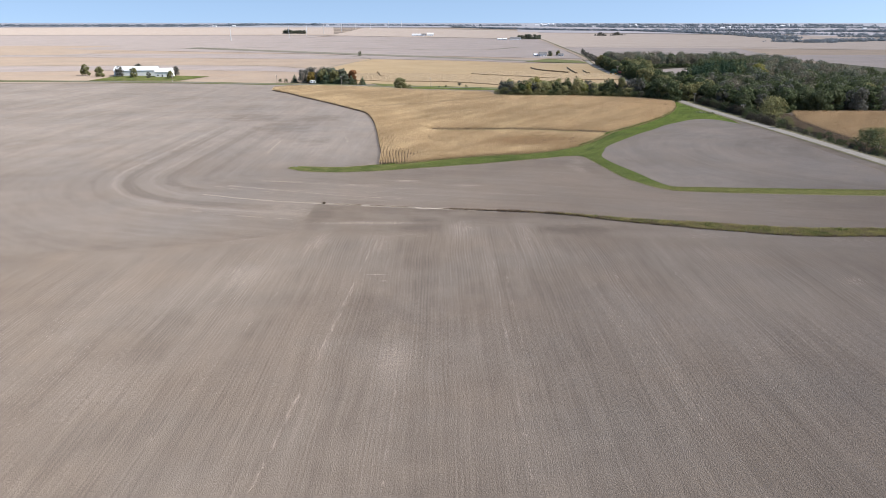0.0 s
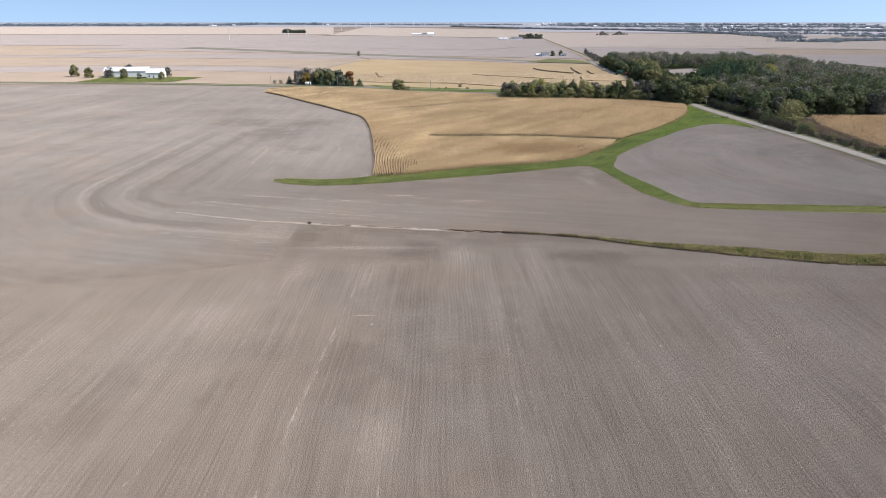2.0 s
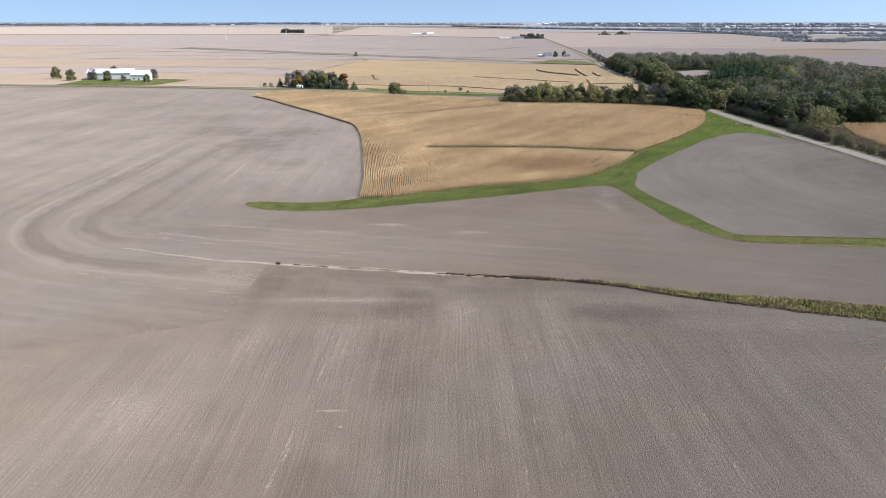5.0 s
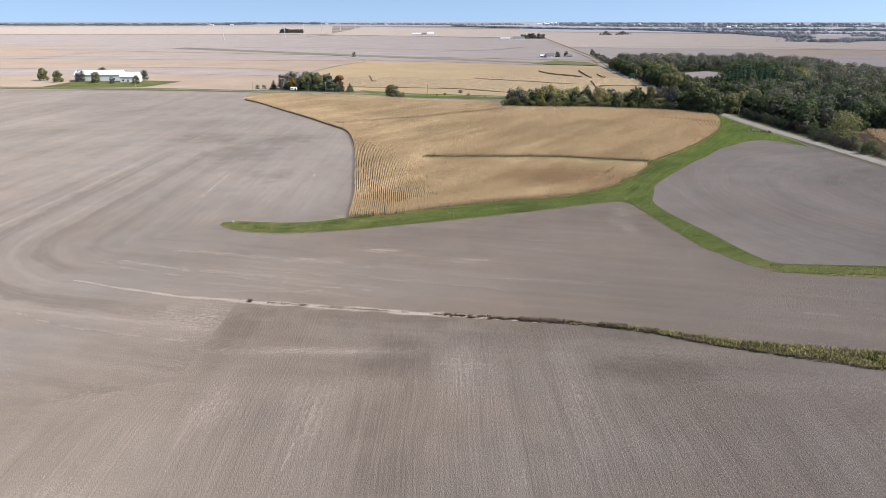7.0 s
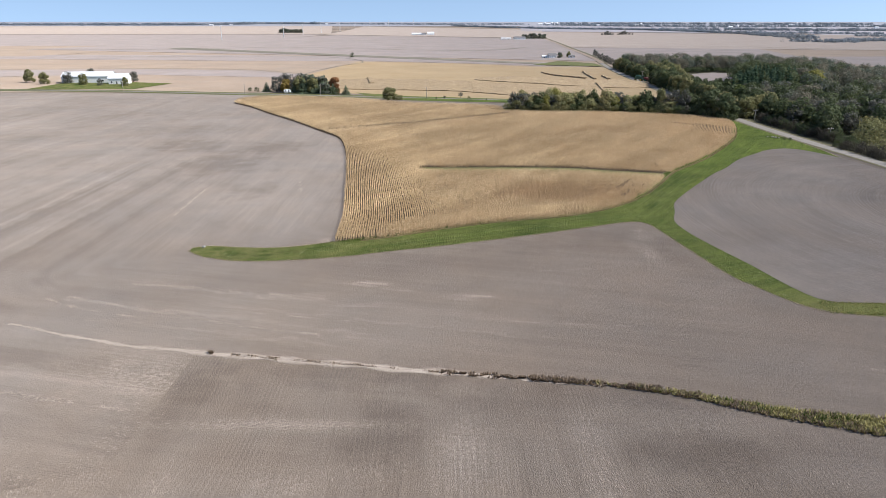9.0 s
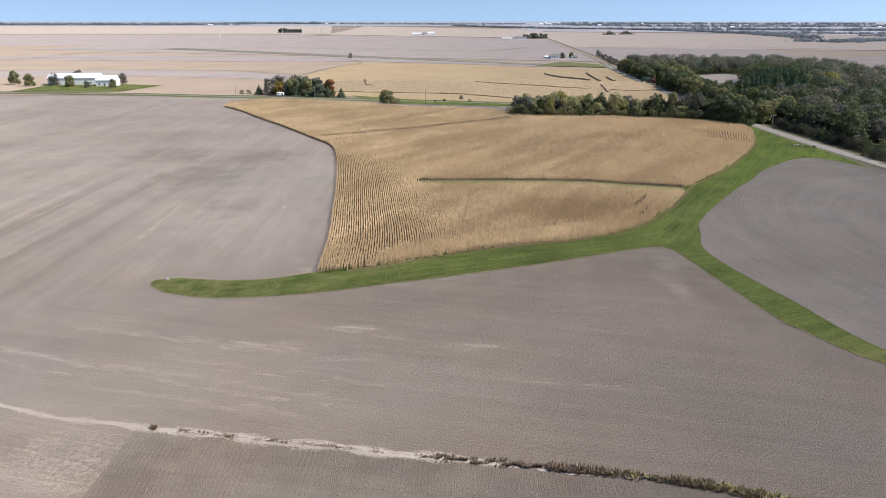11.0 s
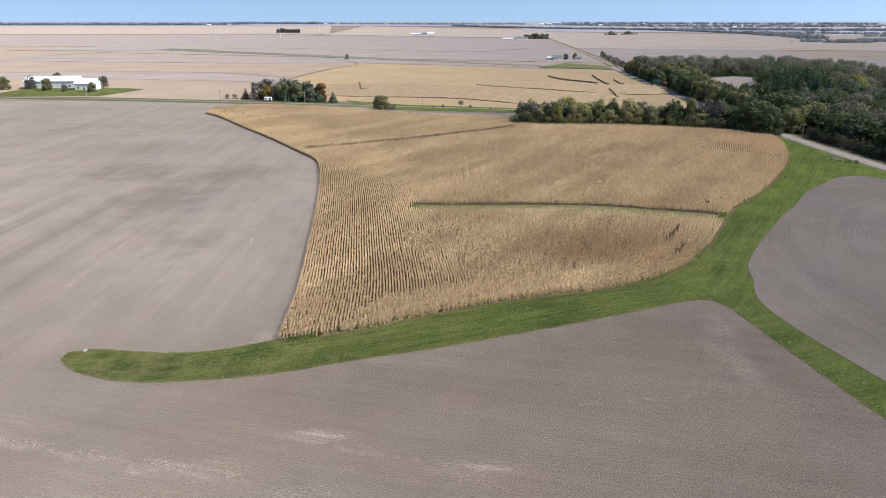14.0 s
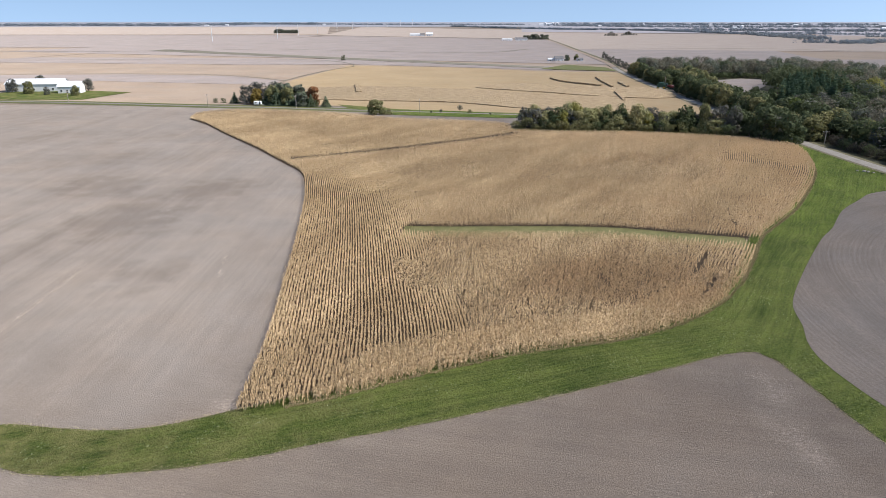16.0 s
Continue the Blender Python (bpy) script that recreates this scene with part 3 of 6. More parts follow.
tagged(part("ground", mesh_of("ground", verts, faces, SOIL_SOUTH, True), SOIL_SOUTH),
       "pinkish grey worked soil with faint machine passes", "ground", kind="structure")

# the drainage line across the bare field, and the field beyond it
DRAIN = smooth_line([(-78, 180), (-66, 177), (-47, 170.5), (-31, 167.3), (-12, 164.2), (3, 161.8), (17, 159.8), (31, 157), (43, 152),
                     (56, 148.5), (69, 145), (82, 142), (100, 141.8), (140, 141)], 2.0)
ring = [(-700, 120), (-150, 118), (-71, 129.5), (-50, 135), (-33.5, 141.5), (-33, 167)] + [tuple(q) for q in DRAIN if q[0] > -32] + [(141, 300), (141, 505), (-140, 526), (-700, 535)]
tagged(flat_patch("field_1", ring, 0.02, SOIL_ROUND), "bare grey-brown field tilled in curves round the grass", "field")
ring = smooth_line([(57, 231), (58, 236), (60, 241), (62, 248), (65, 253.6), (69.6, 260.6), (77, 271.3), (87, 285), (93.5, 292.6), (104, 307), (114, 317), (122, 324.5), (131, 327.3), (137, 320),
                    (142, 300), (142.5, 260), (141, 215), (139.5, 190), (137, 183), (125, 182), (99, 183.5), (76, 185), (68.5, 185.3), (66.3, 187), (64.4, 192.1), (62.2, 203), (60.6, 209.5), (58.5, 218), (57.3, 225)], 2.0, True)
EAST_FIELD = ring
tagged(flat_patch("field_2", ring, 0.12, SOIL_EAST), "small bare grey field between grass strips", "field")

# the mown grass waterway with its fork
GRASS = smooth_line([(-50, 211.6), (-50.2, 213.5), (-47.5, 214.8), (-41, 214), (-34, 213.5), (-28, 214.8), (-22, 217.5), (-9.5, 223.5), (4.6, 230.8), (21.6, 237.2),
                     (40.4, 245), (52, 254.8), (65, 274.3), (73, 288), (93, 312.2), (108, 334.2), (120, 353), (132, 380), (137, 399), (144, 398),
                     (142.5, 360), (142, 326), (140, 300), (141, 260), (139, 177), (125, 175), (96, 177), (82, 178.4), (72.7, 179.7), (68, 180.8), (64.2, 182.4), (61.3, 185.8), (58.9, 191), (56.1, 197.2), (54.5, 206), (53, 215),
                     (52, 222), (50.7, 230), (48.9, 232.6), (44, 231.8), (36, 228.4), (20, 221.7), (5, 216), (-8, 211.7), (-19, 207.9), (-29, 206),
                     (-38, 205.5), (-46, 208)], 2.0, True)
tagged(flat_patch("grass_waterway", GRASS, 0.085, MOWN, 0.12), "bright green mown grass waterway", "grass")
RAGGED = smooth_line([(68, 183), (84, 181.8), (99, 180.4), (125, 178.6), (139, 178)], 3.0)
tagged(ribbon("grass_verge", RAGGED, 4.2, 0.095, MOWN, 0.05), "yellowing rough grass strip", "grass")

# gravel road and the paved road across the fields
ROAD = smooth_line([(152.5, -250), (151, 100), (150.5, 215), (150, 260), (148, 310), (145.5, 350), (145, 400), (149, 470), (156, 600), (172, 780), (192, 930), (206, 1080),
                    (226, 1320), (256, 1660), (286, 2030)], 12.0)
tagged(ribbon("road_verge", ROAD + np.array([0.3, 0]), 8.4, 0.11, DULL_VERGE, 0.02), "yellowing grass verges of a gravel road", "verge")
tagged(ribbon("road", ROAD, 4.8, 0.16, GRAVEL, 0.06), "pale gravel country road", "road")
FAR_ROAD = ROAD[ROAD[:, 1] > 850]
tagged(ribbon("road_verge", FAR_ROAD + np.array([6.0, 0]), 5.0, 0.55, DULL_VERGE, 0.02), "dark grass ditch beside the far road", "verge")
tagged(ribbon("road", FAR_ROAD, 6.0, 0.60, STUBBLE_PALE, 0.06), "pale dirt road running to the horizon", "road")
LANE = smooth_line([(-900, 560), (-500, 556), (-260, 546), (-140, 526), (-77, 514), (-40, 505), (20, 492), (60, 482)], 10.0)
tagged(ribbon("lane_verge", LANE, 15.0, 0.08, ROUGH_GRASS, 0.02), "dull green roadside verge", "verge")
tagged(ribbon("lane", LANE, 3.6, 0.14, GRAVEL, 0.06), "narrow gravel lane across the fields", "road")

# the fields beyond the lane
tagged(far_patch("far_ground", [(-6400, 537), (6400, 537), (6400, 4100), (-6400, 4100)], 0.03, STUBBLE_PALE, 40), "pale harvested land reaching to the horizon", "ground")
tagged(flat_patch("field_3", [(-900, 568), (-500, 563), (-260, 553), (-138, 534), (-112, 532), (-122, 690), (-110, 800), (-95, 900), (-210, 1010), (-626, 985), (-1300, 985)], 0.05, STUBBLE_PALE),
       "pale harvested stubble field", "field")
tagged(flat_patch("field_4", [(-112, 545), (-60, 527), (0, 500), (60, 488), (142, 470), (152, 600), (168, 770), (165, 790), (95, 800), (30, 850), (-50, 880), (-98, 890), (-118, 700)], 0.06, STUBBLE),
       "golden harvested corn stubble field", "field")
tagged(flat_patch("field_5", [(-480, 640), (-278, 690), (-150, 660), (-125, 640), (-125, 690), (-180, 740), (-278, 760), (-480, 745)], 0.2, SOIL_FAR), "grey bare strip in the stubble", "field")
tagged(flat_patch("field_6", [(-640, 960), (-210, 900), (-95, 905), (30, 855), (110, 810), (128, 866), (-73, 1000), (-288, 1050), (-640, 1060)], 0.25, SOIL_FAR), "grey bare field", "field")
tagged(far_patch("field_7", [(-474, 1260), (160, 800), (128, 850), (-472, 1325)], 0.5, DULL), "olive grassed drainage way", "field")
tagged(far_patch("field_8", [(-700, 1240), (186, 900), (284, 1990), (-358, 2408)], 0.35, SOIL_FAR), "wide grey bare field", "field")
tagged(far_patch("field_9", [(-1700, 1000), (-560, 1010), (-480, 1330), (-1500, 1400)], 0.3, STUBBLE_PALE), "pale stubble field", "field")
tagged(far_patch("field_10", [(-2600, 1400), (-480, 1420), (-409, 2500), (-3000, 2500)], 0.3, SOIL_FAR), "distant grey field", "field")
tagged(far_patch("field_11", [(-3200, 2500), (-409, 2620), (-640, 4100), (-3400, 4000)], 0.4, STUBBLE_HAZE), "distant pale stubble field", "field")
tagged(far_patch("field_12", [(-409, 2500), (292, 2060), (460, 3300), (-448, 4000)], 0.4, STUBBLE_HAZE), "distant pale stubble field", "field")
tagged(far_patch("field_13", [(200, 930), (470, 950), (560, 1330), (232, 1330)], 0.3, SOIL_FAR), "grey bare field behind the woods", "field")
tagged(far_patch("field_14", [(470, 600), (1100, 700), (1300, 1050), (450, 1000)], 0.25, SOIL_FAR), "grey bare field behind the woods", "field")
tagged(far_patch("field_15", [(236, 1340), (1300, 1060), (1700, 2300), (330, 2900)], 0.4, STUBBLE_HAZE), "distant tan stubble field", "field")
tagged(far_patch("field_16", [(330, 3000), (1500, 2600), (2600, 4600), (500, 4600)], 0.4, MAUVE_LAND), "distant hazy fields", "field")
tagged(flat_patch("field_17", [(160, 232), (330, 245), (330, 356), (186, 352), (170, 322), (163, 290)], 0.09, CORN_FLOOR), "litter darkened for shade under a small corn field", "field")
tagged(flat_patch("field_18", [(195, 597), (211, 597), (272, 692), (252, 712), (226, 694)], 0.3, SOIL_FAR), "bare clearing among the woods", "field")
tagged(flat_patch("field_19", [(100, 825), (139, 895), (172, 850), (170, 795)], 0.58, ROUGH_GRASS), "green grass patch beside the road", "grass")
tagged(flat_patch("field_20", [(-56, 531), (-20, 509), (9, 502), (46, 487), (40, 474), (3, 481), (-20, 486), (-47, 512)], 0.18, MOWN), "green grassed ditch beyond the corn", "grass")
tagged(flat_patch("field_21", [(-290, 556), (-215, 554), (-205, 600), (-290, 625)], 0.2, MOWN), "green farmyard lawn", "grass")
tagged(flat_patch("woodland_floor", [(155.2, 226), (160, 232), (164, 290), (172, 330), (186, 356), (420, 372), (560, 520), (560, 800), (180, 800), (170, 700), (160, 560), (153, 470), (149.4, 410), (149.6, 350), (152, 310), (154, 262)], 0.08, WOOD_FLOOR), "very dark floor under the woods", "ground")


tagged(far_patch("field_22", [(1300, 2300), (4500, 2300), (5500, 4100), (1500, 4100)], 0.35, MAUVE_LAND), "distant fields tinted mauve for haze", "field")
tagged(far_patch("field_23", [(-6000, 4050), (6000, 4050), (6400, 5250), (-6400, 5250)], 0.7, HAZE_LAND), "land on the horizon tinted blue-grey for haze", "field")

# ---- the corn ----
WEST = smooth_line([(-21, 217), (-22.2, 237), (-24.8, 259), (-27.6, 282), (-32, 313), (-35.7, 333), (-38.8, 346), (-42.8, 355.5), (-50, 367), (-67, 395),
                    (-87, 425), (-104, 452), (-119, 471)], 3.0)
NORTH = smooth_line([(-121, 488), (-110, 500), (-86, 500), (-48, 487), (-18, 468), (10, 461), (32, 452), (34, 434)], 5.0)
TREES = smooth_line([(35, 432), (56, 427), (80, 427), (102, 421), (122, 414), (131, 408), (137, 397)], 5.0)
EAST = smooth_line([(136, 394), (132, 380), (126, 365), (120, 352), (108.5, 333), (93.5, 311), (82, 297), (73.6, 287), (65.4, 273), (57.5, 260)], 3.0)
FRONT = smooth_line([(53, 254), (48, 249), (41.5, 243.6), (31, 238), (22, 235.6), (13.5, 233), (5.3, 229.5), (-2.3, 226), (-9.3, 222.3), (-16, 219.6)], 3.0)
EAST, FRONT = EAST + np.array([0.95, -0.6]), FRONT + np.array([0.45, -1.2])
CORN_RING = np.concatenate([WEST, NORTH, TREES, EAST, FRONT])
GAP = smooth_line([(-5, 290), (6, 289.6), (30, 289.8), (45, 288.4), (56, 284.9), (76, 279.4)], 3.0)
GAP_NORTH = smooth_line([(34, 424), (19, 411), (3, 400), (-13, 389), (-32, 378), (-46, 370)], 3.0)
tagged(flat_patch("corn_ground", CORN_RING, 0.07, CORN_FLOOR), "brown leaf litter under standing corn, darkened for row shade", "ground")
tagged(ribbon("grass_gap", GAP[GAP[:, 0] < 70], 8.0, 0.11, GAP_GRASS, 0.03), "green grass gap between corn blocks", "grass")
RNG = np.random.default_rng(7)


def corn_plants(at, height, leaves, reach, width, along, droop, stalk=True, low=0.34):
    """Dry corn plants at rows of x, y and the row's heading: a stalk and arching, drooping leaves, most of which
    spread along the row. along: how closely they keep to the row. Returns arrays of corners and triangles."""
    n = len(at)
    x, y = at[:, 0], at[:, 1]
    tall = height * RNG.uniform(0.88, 1.08, n) * (1.0 + 0.07 * np.sin(x * 1.7 + 2.0 * np.sin(y * 0.6)) * np.sin(y * 1.3 + 1.5 * np.sin(x * 0.8)))
    lean = RNG.normal(0, 0.05, (n, 2))
    vs, ts, base = [], [], 0
    ground = np.column_stack([at[:, :2], np.zeros(n)])
    top = np.column_stack([at[:, :2] + lean, tall])
    turn = RNG.uniform(0, 6.283, n)
    if stalk:
        legs = [ground + 0.03 * np.column_stack([np.cos(turn + a), np.sin(turn + a), np.zeros(n)]) for a in (0, 2.1, 4.2)]
        vs.append(np.stack(legs + [top], 1).reshape(-1, 3))
        ts.append((np.arange(n)[:, None, None] * 4 + np.array([[0, 1, 3], [1, 2, 3], [2, 0, 3]])).reshape(-1, 3))
        base += 4 * n
    for i in range(leaves):
        a = at[:, 2] + np.pi * ((i + (turn > 3.1416)) % 2) + RNG.normal(0, along, n)
        d = np.column_stack([np.cos(a), np.sin(a), np.zeros(n)])
        s = np.column_stack([-np.sin(a), np.cos(a), RNG.normal(0, 0.5, n)]) * (width * RNG.uniform(0.7, 1.25, n))[:, None]
        f = (low + (1 - low) * (i + 0.5) / leaves) * RNG.uniform(0.93, 1.06, n)
        root = ground + (top - ground) * f[:, None]
        r = reach * RNG.uniform(0.65, 1.25, n) * (1.15 - 0.4 * f)
        up = RNG.uniform(0.05, 0.26, n)
        bend = root + d * (r * 0.5)[:, None] + np.column_stack([np.zeros((n, 2)), up])
        tip = root + d * r[:, None] + np.column_stack([np.zeros((n, 2)), up - droop * RNG.uniform(0.5, 1.4, n)])
        vs.append(np.stack([root, bend - s, bend + s, tip], 1).reshape(-1, 3))
        k = base + np.arange(n)[:, None, None] * 4
        ts.append((k + np.array([[0, 2, 1], [1, 2, 3]])).reshape(-1, 3))
        base += 4 * n
    return np.concatenate(vs), np.concatenate(ts)


def offset_rows(line, count, side, step, gap=0.53):
    """Rows that follow a line, gap apart, on one side of it: x, y, heading and the number of the row."""
    out = []
    p = np.asarray(line)
    t = np.gradient(p, axis=0)
    t /= np.hypot(*t.T)[:, None]
    nrm = np.stack([-t[:, 1], t[:, 0]], 1) * side
    for i in range(count):
        q = p + nrm * (0.3 + gap * i)
        seg = np.hypot(*np.diff(q, axis=0).T)
        s = np.concatenate([[0], np.cumsum(seg)])
        at = np.arange(0, s[-1], step) + RNG.uniform(0, step)
        knots = np.arange(0, s[-1] + 2.0, 2.0)
        sway = np.interp(at, knots, RNG.normal(0, 0.028, len(knots)))
        tx, ty = np.interp(at, s, t[:, 0]), np.interp(at, s, t[:, 1])
        out.append(np.column_stack([np.interp(at, s, q[:, 0]) - ty * sway, np.interp(at, s, q[:, 1]) + tx * sway, np.arctan2(ty, tx), np.full(len(at), i)]))
    return np.concatenate(out)


def straight_rows(x0, x1, y0, y1, slope, step):
    out = []
    for y in np.arange(y0, y1, 0.76):
        x = np.arange(x0, x1, step) + RNG.uniform(0, step)
        out.append(np.column_stack([x, y + slope * (x - 0.5 * (x0 + x1)) + 1.2 * np.sin(x * 0.021), np.zeros(len(x))]))
    return np.concatenate(out)


def corn_block(name, at, label, height=1.6, leaves=6, reach=0.40, width=0.05, along=0.6, droop=0.35, stalk=True, stray=0.03, low=0.34):
    at = at[:, :3] + np.column_stack([RNG.normal(0, stray, (len(at), 2)), np.zeros(len(at))])
    v, t = corn_plants(at, height, leaves, reach, width, along, droop, stalk, low)
    return tagged(part(name, mesh_fast(name, v, t, CORN), CORN), label, "corn", kind="stuff")


WEST_ROWS, EAST_ROWS = 57, 46
# spots where the corn has gone down, as short lines
HOLES = [np.array(h) for h in (((50.8, 262.0), (57.0, 272.5)), ((48.8, 252.4), (54.2, 260.2)), ((32.7, 260.6), (33.7, 256.9)), ((96.0, 312.0), (91.0, 306.0)), ((84.0, 297.5), (81.0, 293.6)),
                               ((70.5, 292.0), (72.0, 294.5)), ((40.5, 262.0), (42.5, 261.0)), ((38.0, 256.0), (41.0, 257.5)))]


def standing(p):
    """The plants that lie in the field and outside its gaps and bare spots."""
    q = p[:, :2]
    ok = inside(q, CORN_RING) & (gap_to(q, GAP[GAP[:, 0] > -2.0]) > 3.6) & (gap_to(q, GAP_NORTH) > 2.2)
    thin = np.sin(q[:, 0] * 2.9 + 2.0 * np.sin(q[:, 1] * 0.9)) + np.sin(q[:, 1] * 2.3 + 2.0 * np.sin(q[:, 0] * 1.1))
    ok &= (thin + RNG.normal(0, 0.35, len(q)) < 1.55)
    for h in HOLES:
        ok &= gap_to(q, h) > 0.5 + 0.25 * np.sin(q[:, 0] * 3.1)
    return p[ok]


def uneven(p):
    """Where the diagonal passes run into the lengthwise rows, in uneven fingers."""
    return gap_to(p[:, :2], WEST) + 3.0 * np.sin(p[:, 1] * 0.10) + 3.2 * np.sign(np.sin(p[:, 1] * 0.19 + 2.0)) < WEST_ROWS * 0.53 - 4.0


def cells(p):
    return {(int(a), int(b)) for a, b in np.floor(p[:, :2] * 1.5)}


def open_ground(p):
    """The plants on ground that no earlier block of rows has taken."""
    return p[np.array([(int(a), int(b)) not in taken for a, b in np.floor(p[:, :2] * 1.5)])]


def diagonal_rows(step):
    """Rows that run parallel to the long straight side of the field."""
    d = np.array([0.565, 0.825])
    s = np.array([0.825, -0.565])
    out = []
    for k in np.arange(-330, 60, 0.60):
        a = np.arange(-60, 400, step) + RNG.uniform(0, step)
        bow = 2.5 * np.sin(a * 0.02 + k * 0.01)
        turn = math.atan2(0.825, 0.565) - 0.05 * np.cos(a * 0.02 + k * 0.01)
        out.append(np.column_stack([np.array([57.5, 260.0]) + d * a[:, None] + s * (k + bow)[:, None], turn]))
    return np.concatenate(out)


# the headland: rows along the grass, a strip that narrows to the west
brow = [offset_rows(FRONT, 16, s, 0.26) for s in (-1, 1)]
brow = max(brow, key=lambda q: inside(q[:, :2], CORN_RING).mean())
brow = standing(brow[(brow[:, 3] < 1) | (brow[:, 0] + 2.0 * np.sin(brow[:, 3] * 0.8) > -11.0 + 0.15 * brow[:, 3])])
taken = cells(brow)
lengthwise = standing(offset_rows(WEST, WEST_ROWS, -1, 0.25))
lengthwise = open_ground(lengthwise[uneven(lengthwise)])
ends = [offset_rows(EAST, EAST_ROWS, s, 0.33, 0.60) for s in (-1, 1)]
ends = standing(max(ends, key=lambda q: inside(q[:, :2], CORN_RING).mean()))
ends = open_ground(ends[(ends[:, 1] > 266) & (ends[:, 3] < 14 + (ends[:, 1] - 255) * 0.27)])
taken |= cells(lengthwise) | cells(ends)
corn_block("corn_rows", brow, "dry tan corn along the grass edge", leaves=8, reach=0.40, width=0.055, along=1.1, stray=0.09, low=0.06)
keep = lengthwise[:, 1] < 345
corn_block("corn_rows", lengthwise[keep], "dry tan standing corn in straight rows along the bare field", height=1.5, leaves=6, reach=0.28, width=0.055, along=0.34, droop=0.30, stalk=False, stray=0.038)
corn_block("corn_rows", lengthwise[~keep][::3], "dry tan standing corn in curving rows", leaves=5, reach=0.42, width=0.09, along=0.5, stalk=False)
corn_block("corn_rows", ends, "dry tan standing corn in curved end rows beside the grass", leaves=6, reach=0.32, width=0.055, along=0.34, droop=0.30, stalk=False, stray=0.05)
p = standing(diagonal_rows(0.36))
corn_block("corn_rows", open_ground(p[p[:, 1] < 340]), "dry tan standing corn in diagonal rows behind the grass", leaves=6, reach=0.42, width=0.06, along=0.9, stalk=False, stray=0.08, low=0.2)
p = standing(diagonal_rows(0.60))
corn_block("corn_rows", open_ground(p[p[:, 1] >= 340]), "dry tan standing corn running back to the trees", leaves=4, reach=0.48, width=0.10, along=0.8, stalk=False, stray=0.10)
m = straight_rows(160, 300, 236, 352, 0.02, 0.8)
corn_block("corn_rows", m[inside(m[:, :2], np.array([(166, 262), (168, 282), (172, 318), (184, 350), (300, 350), (300, 250)]))],
           "dry tan corn in the small field beyond the road", leaves=4, reach=0.72, width=0.09)


def canopy(name, ring, label, height=0.55):
    """Far standing corn: a rough canopy with sides down to the ground."""
    ring = smooth_line(ring, 3.0, True)
    rng = random.Random(len(ring))
    bm = bmesh.new()
    low = [bm.verts.new((x, y, 0.05)) for x, y in ring]
    high = [bm.verts.new((x + rng.uniform(-0.3, 0.3), y + rng.uniform(-0.3, 0.3), height + rng.uniform(-0.2, 0.2))) for x, y in ring]
    for i in range(len(ring)):
        j = (i + 1) % len(ring)
        bm.faces.new((low[i], low[j], high[j], high[i]))
    top = bm.faces.new(high)
    bmesh.ops.triangulate(bm, faces=[top])
    bmesh.ops.recalc_face_normals(bm, faces=bm.faces[:])
    return tagged(part(name, bm, CORN_TOP), label, "corn", kind="stuff")


canopy("corn_field", [(-92, 566), (-52, 551), (10, 540), (52, 511), (100, 503), (118, 560), (60, 590), (10, 625), (-40, 640), (-66, 640), (-98, 620)], "standing corn left in a half-harvested field")
canopy("corn_field", [(28, 635), (70, 600), (118, 566), (150, 570), (156, 625), (125, 632), (95, 645), (60, 668)], "standing corn left in a half-harvested field")


DITCHES = [[(-700, 1235), (-460, 1250), (-300, 1330), (-120, 1250), (60, 1190), (150, 1330)], [(-400, 2380), (-100, 2100), (290, 1930)], [(-470, 1560), (-300, 1700), (-80, 1900)],
           [(260, 1330), (560, 1345), (760, 1180), (1250, 1020)], [(-1300, 985), (-626, 985), (-210, 1010), (-95, 905), (-110, 800), (-122, 690), (-112, 545)], [(-520, 745), (-278, 765), (-180, 742), (-122, 690)]]
for k, d in enumerate(DITCHES):
    tagged(ribbon("ditch_%d" % (k + 1), smooth_line(d, 30.0), 1.3 if k > 3 else 4.0, 0.75 if k < 4 else 0.4, DULL, 0.1), "thin dull ditch between fields", "ditch")


def strip(name, line, width, label):
    """A few rows left standing: a narrow block along a line."""
    p = smooth_line(line, 6.0)
    t = np.gradient(p, axis=0)
    t /= np.hypot(*t.T)[:, None]
    side = np.stack([-t[:, 1], t[:, 0]], 1) * width / 2
    return tagged(canopy(name, np.concatenate([p + side, (p - side)[::-1]]), label, 1.2), group="standing strips of corn")


strip("corn_strip", [(94, 712), (97, 690), (101, 676), (121, 645)], 2.0, "strip of dry corn left standing")
strip("corn_strip", [(134, 722), (130, 680), (127, 637)], 2.0, "strip of dry corn left standing")
strip("corn_strip", [(141, 674), (138, 637)], 2.0, "strip of dry corn left standing")
strip("corn_strip", [(119.6, 597), (112.5, 548)], 2.0, "strip of dry corn left standing")
strip("corn_strip", [(-60, 650), (-52, 597)], 3.2, "strip of dry corn left standing")

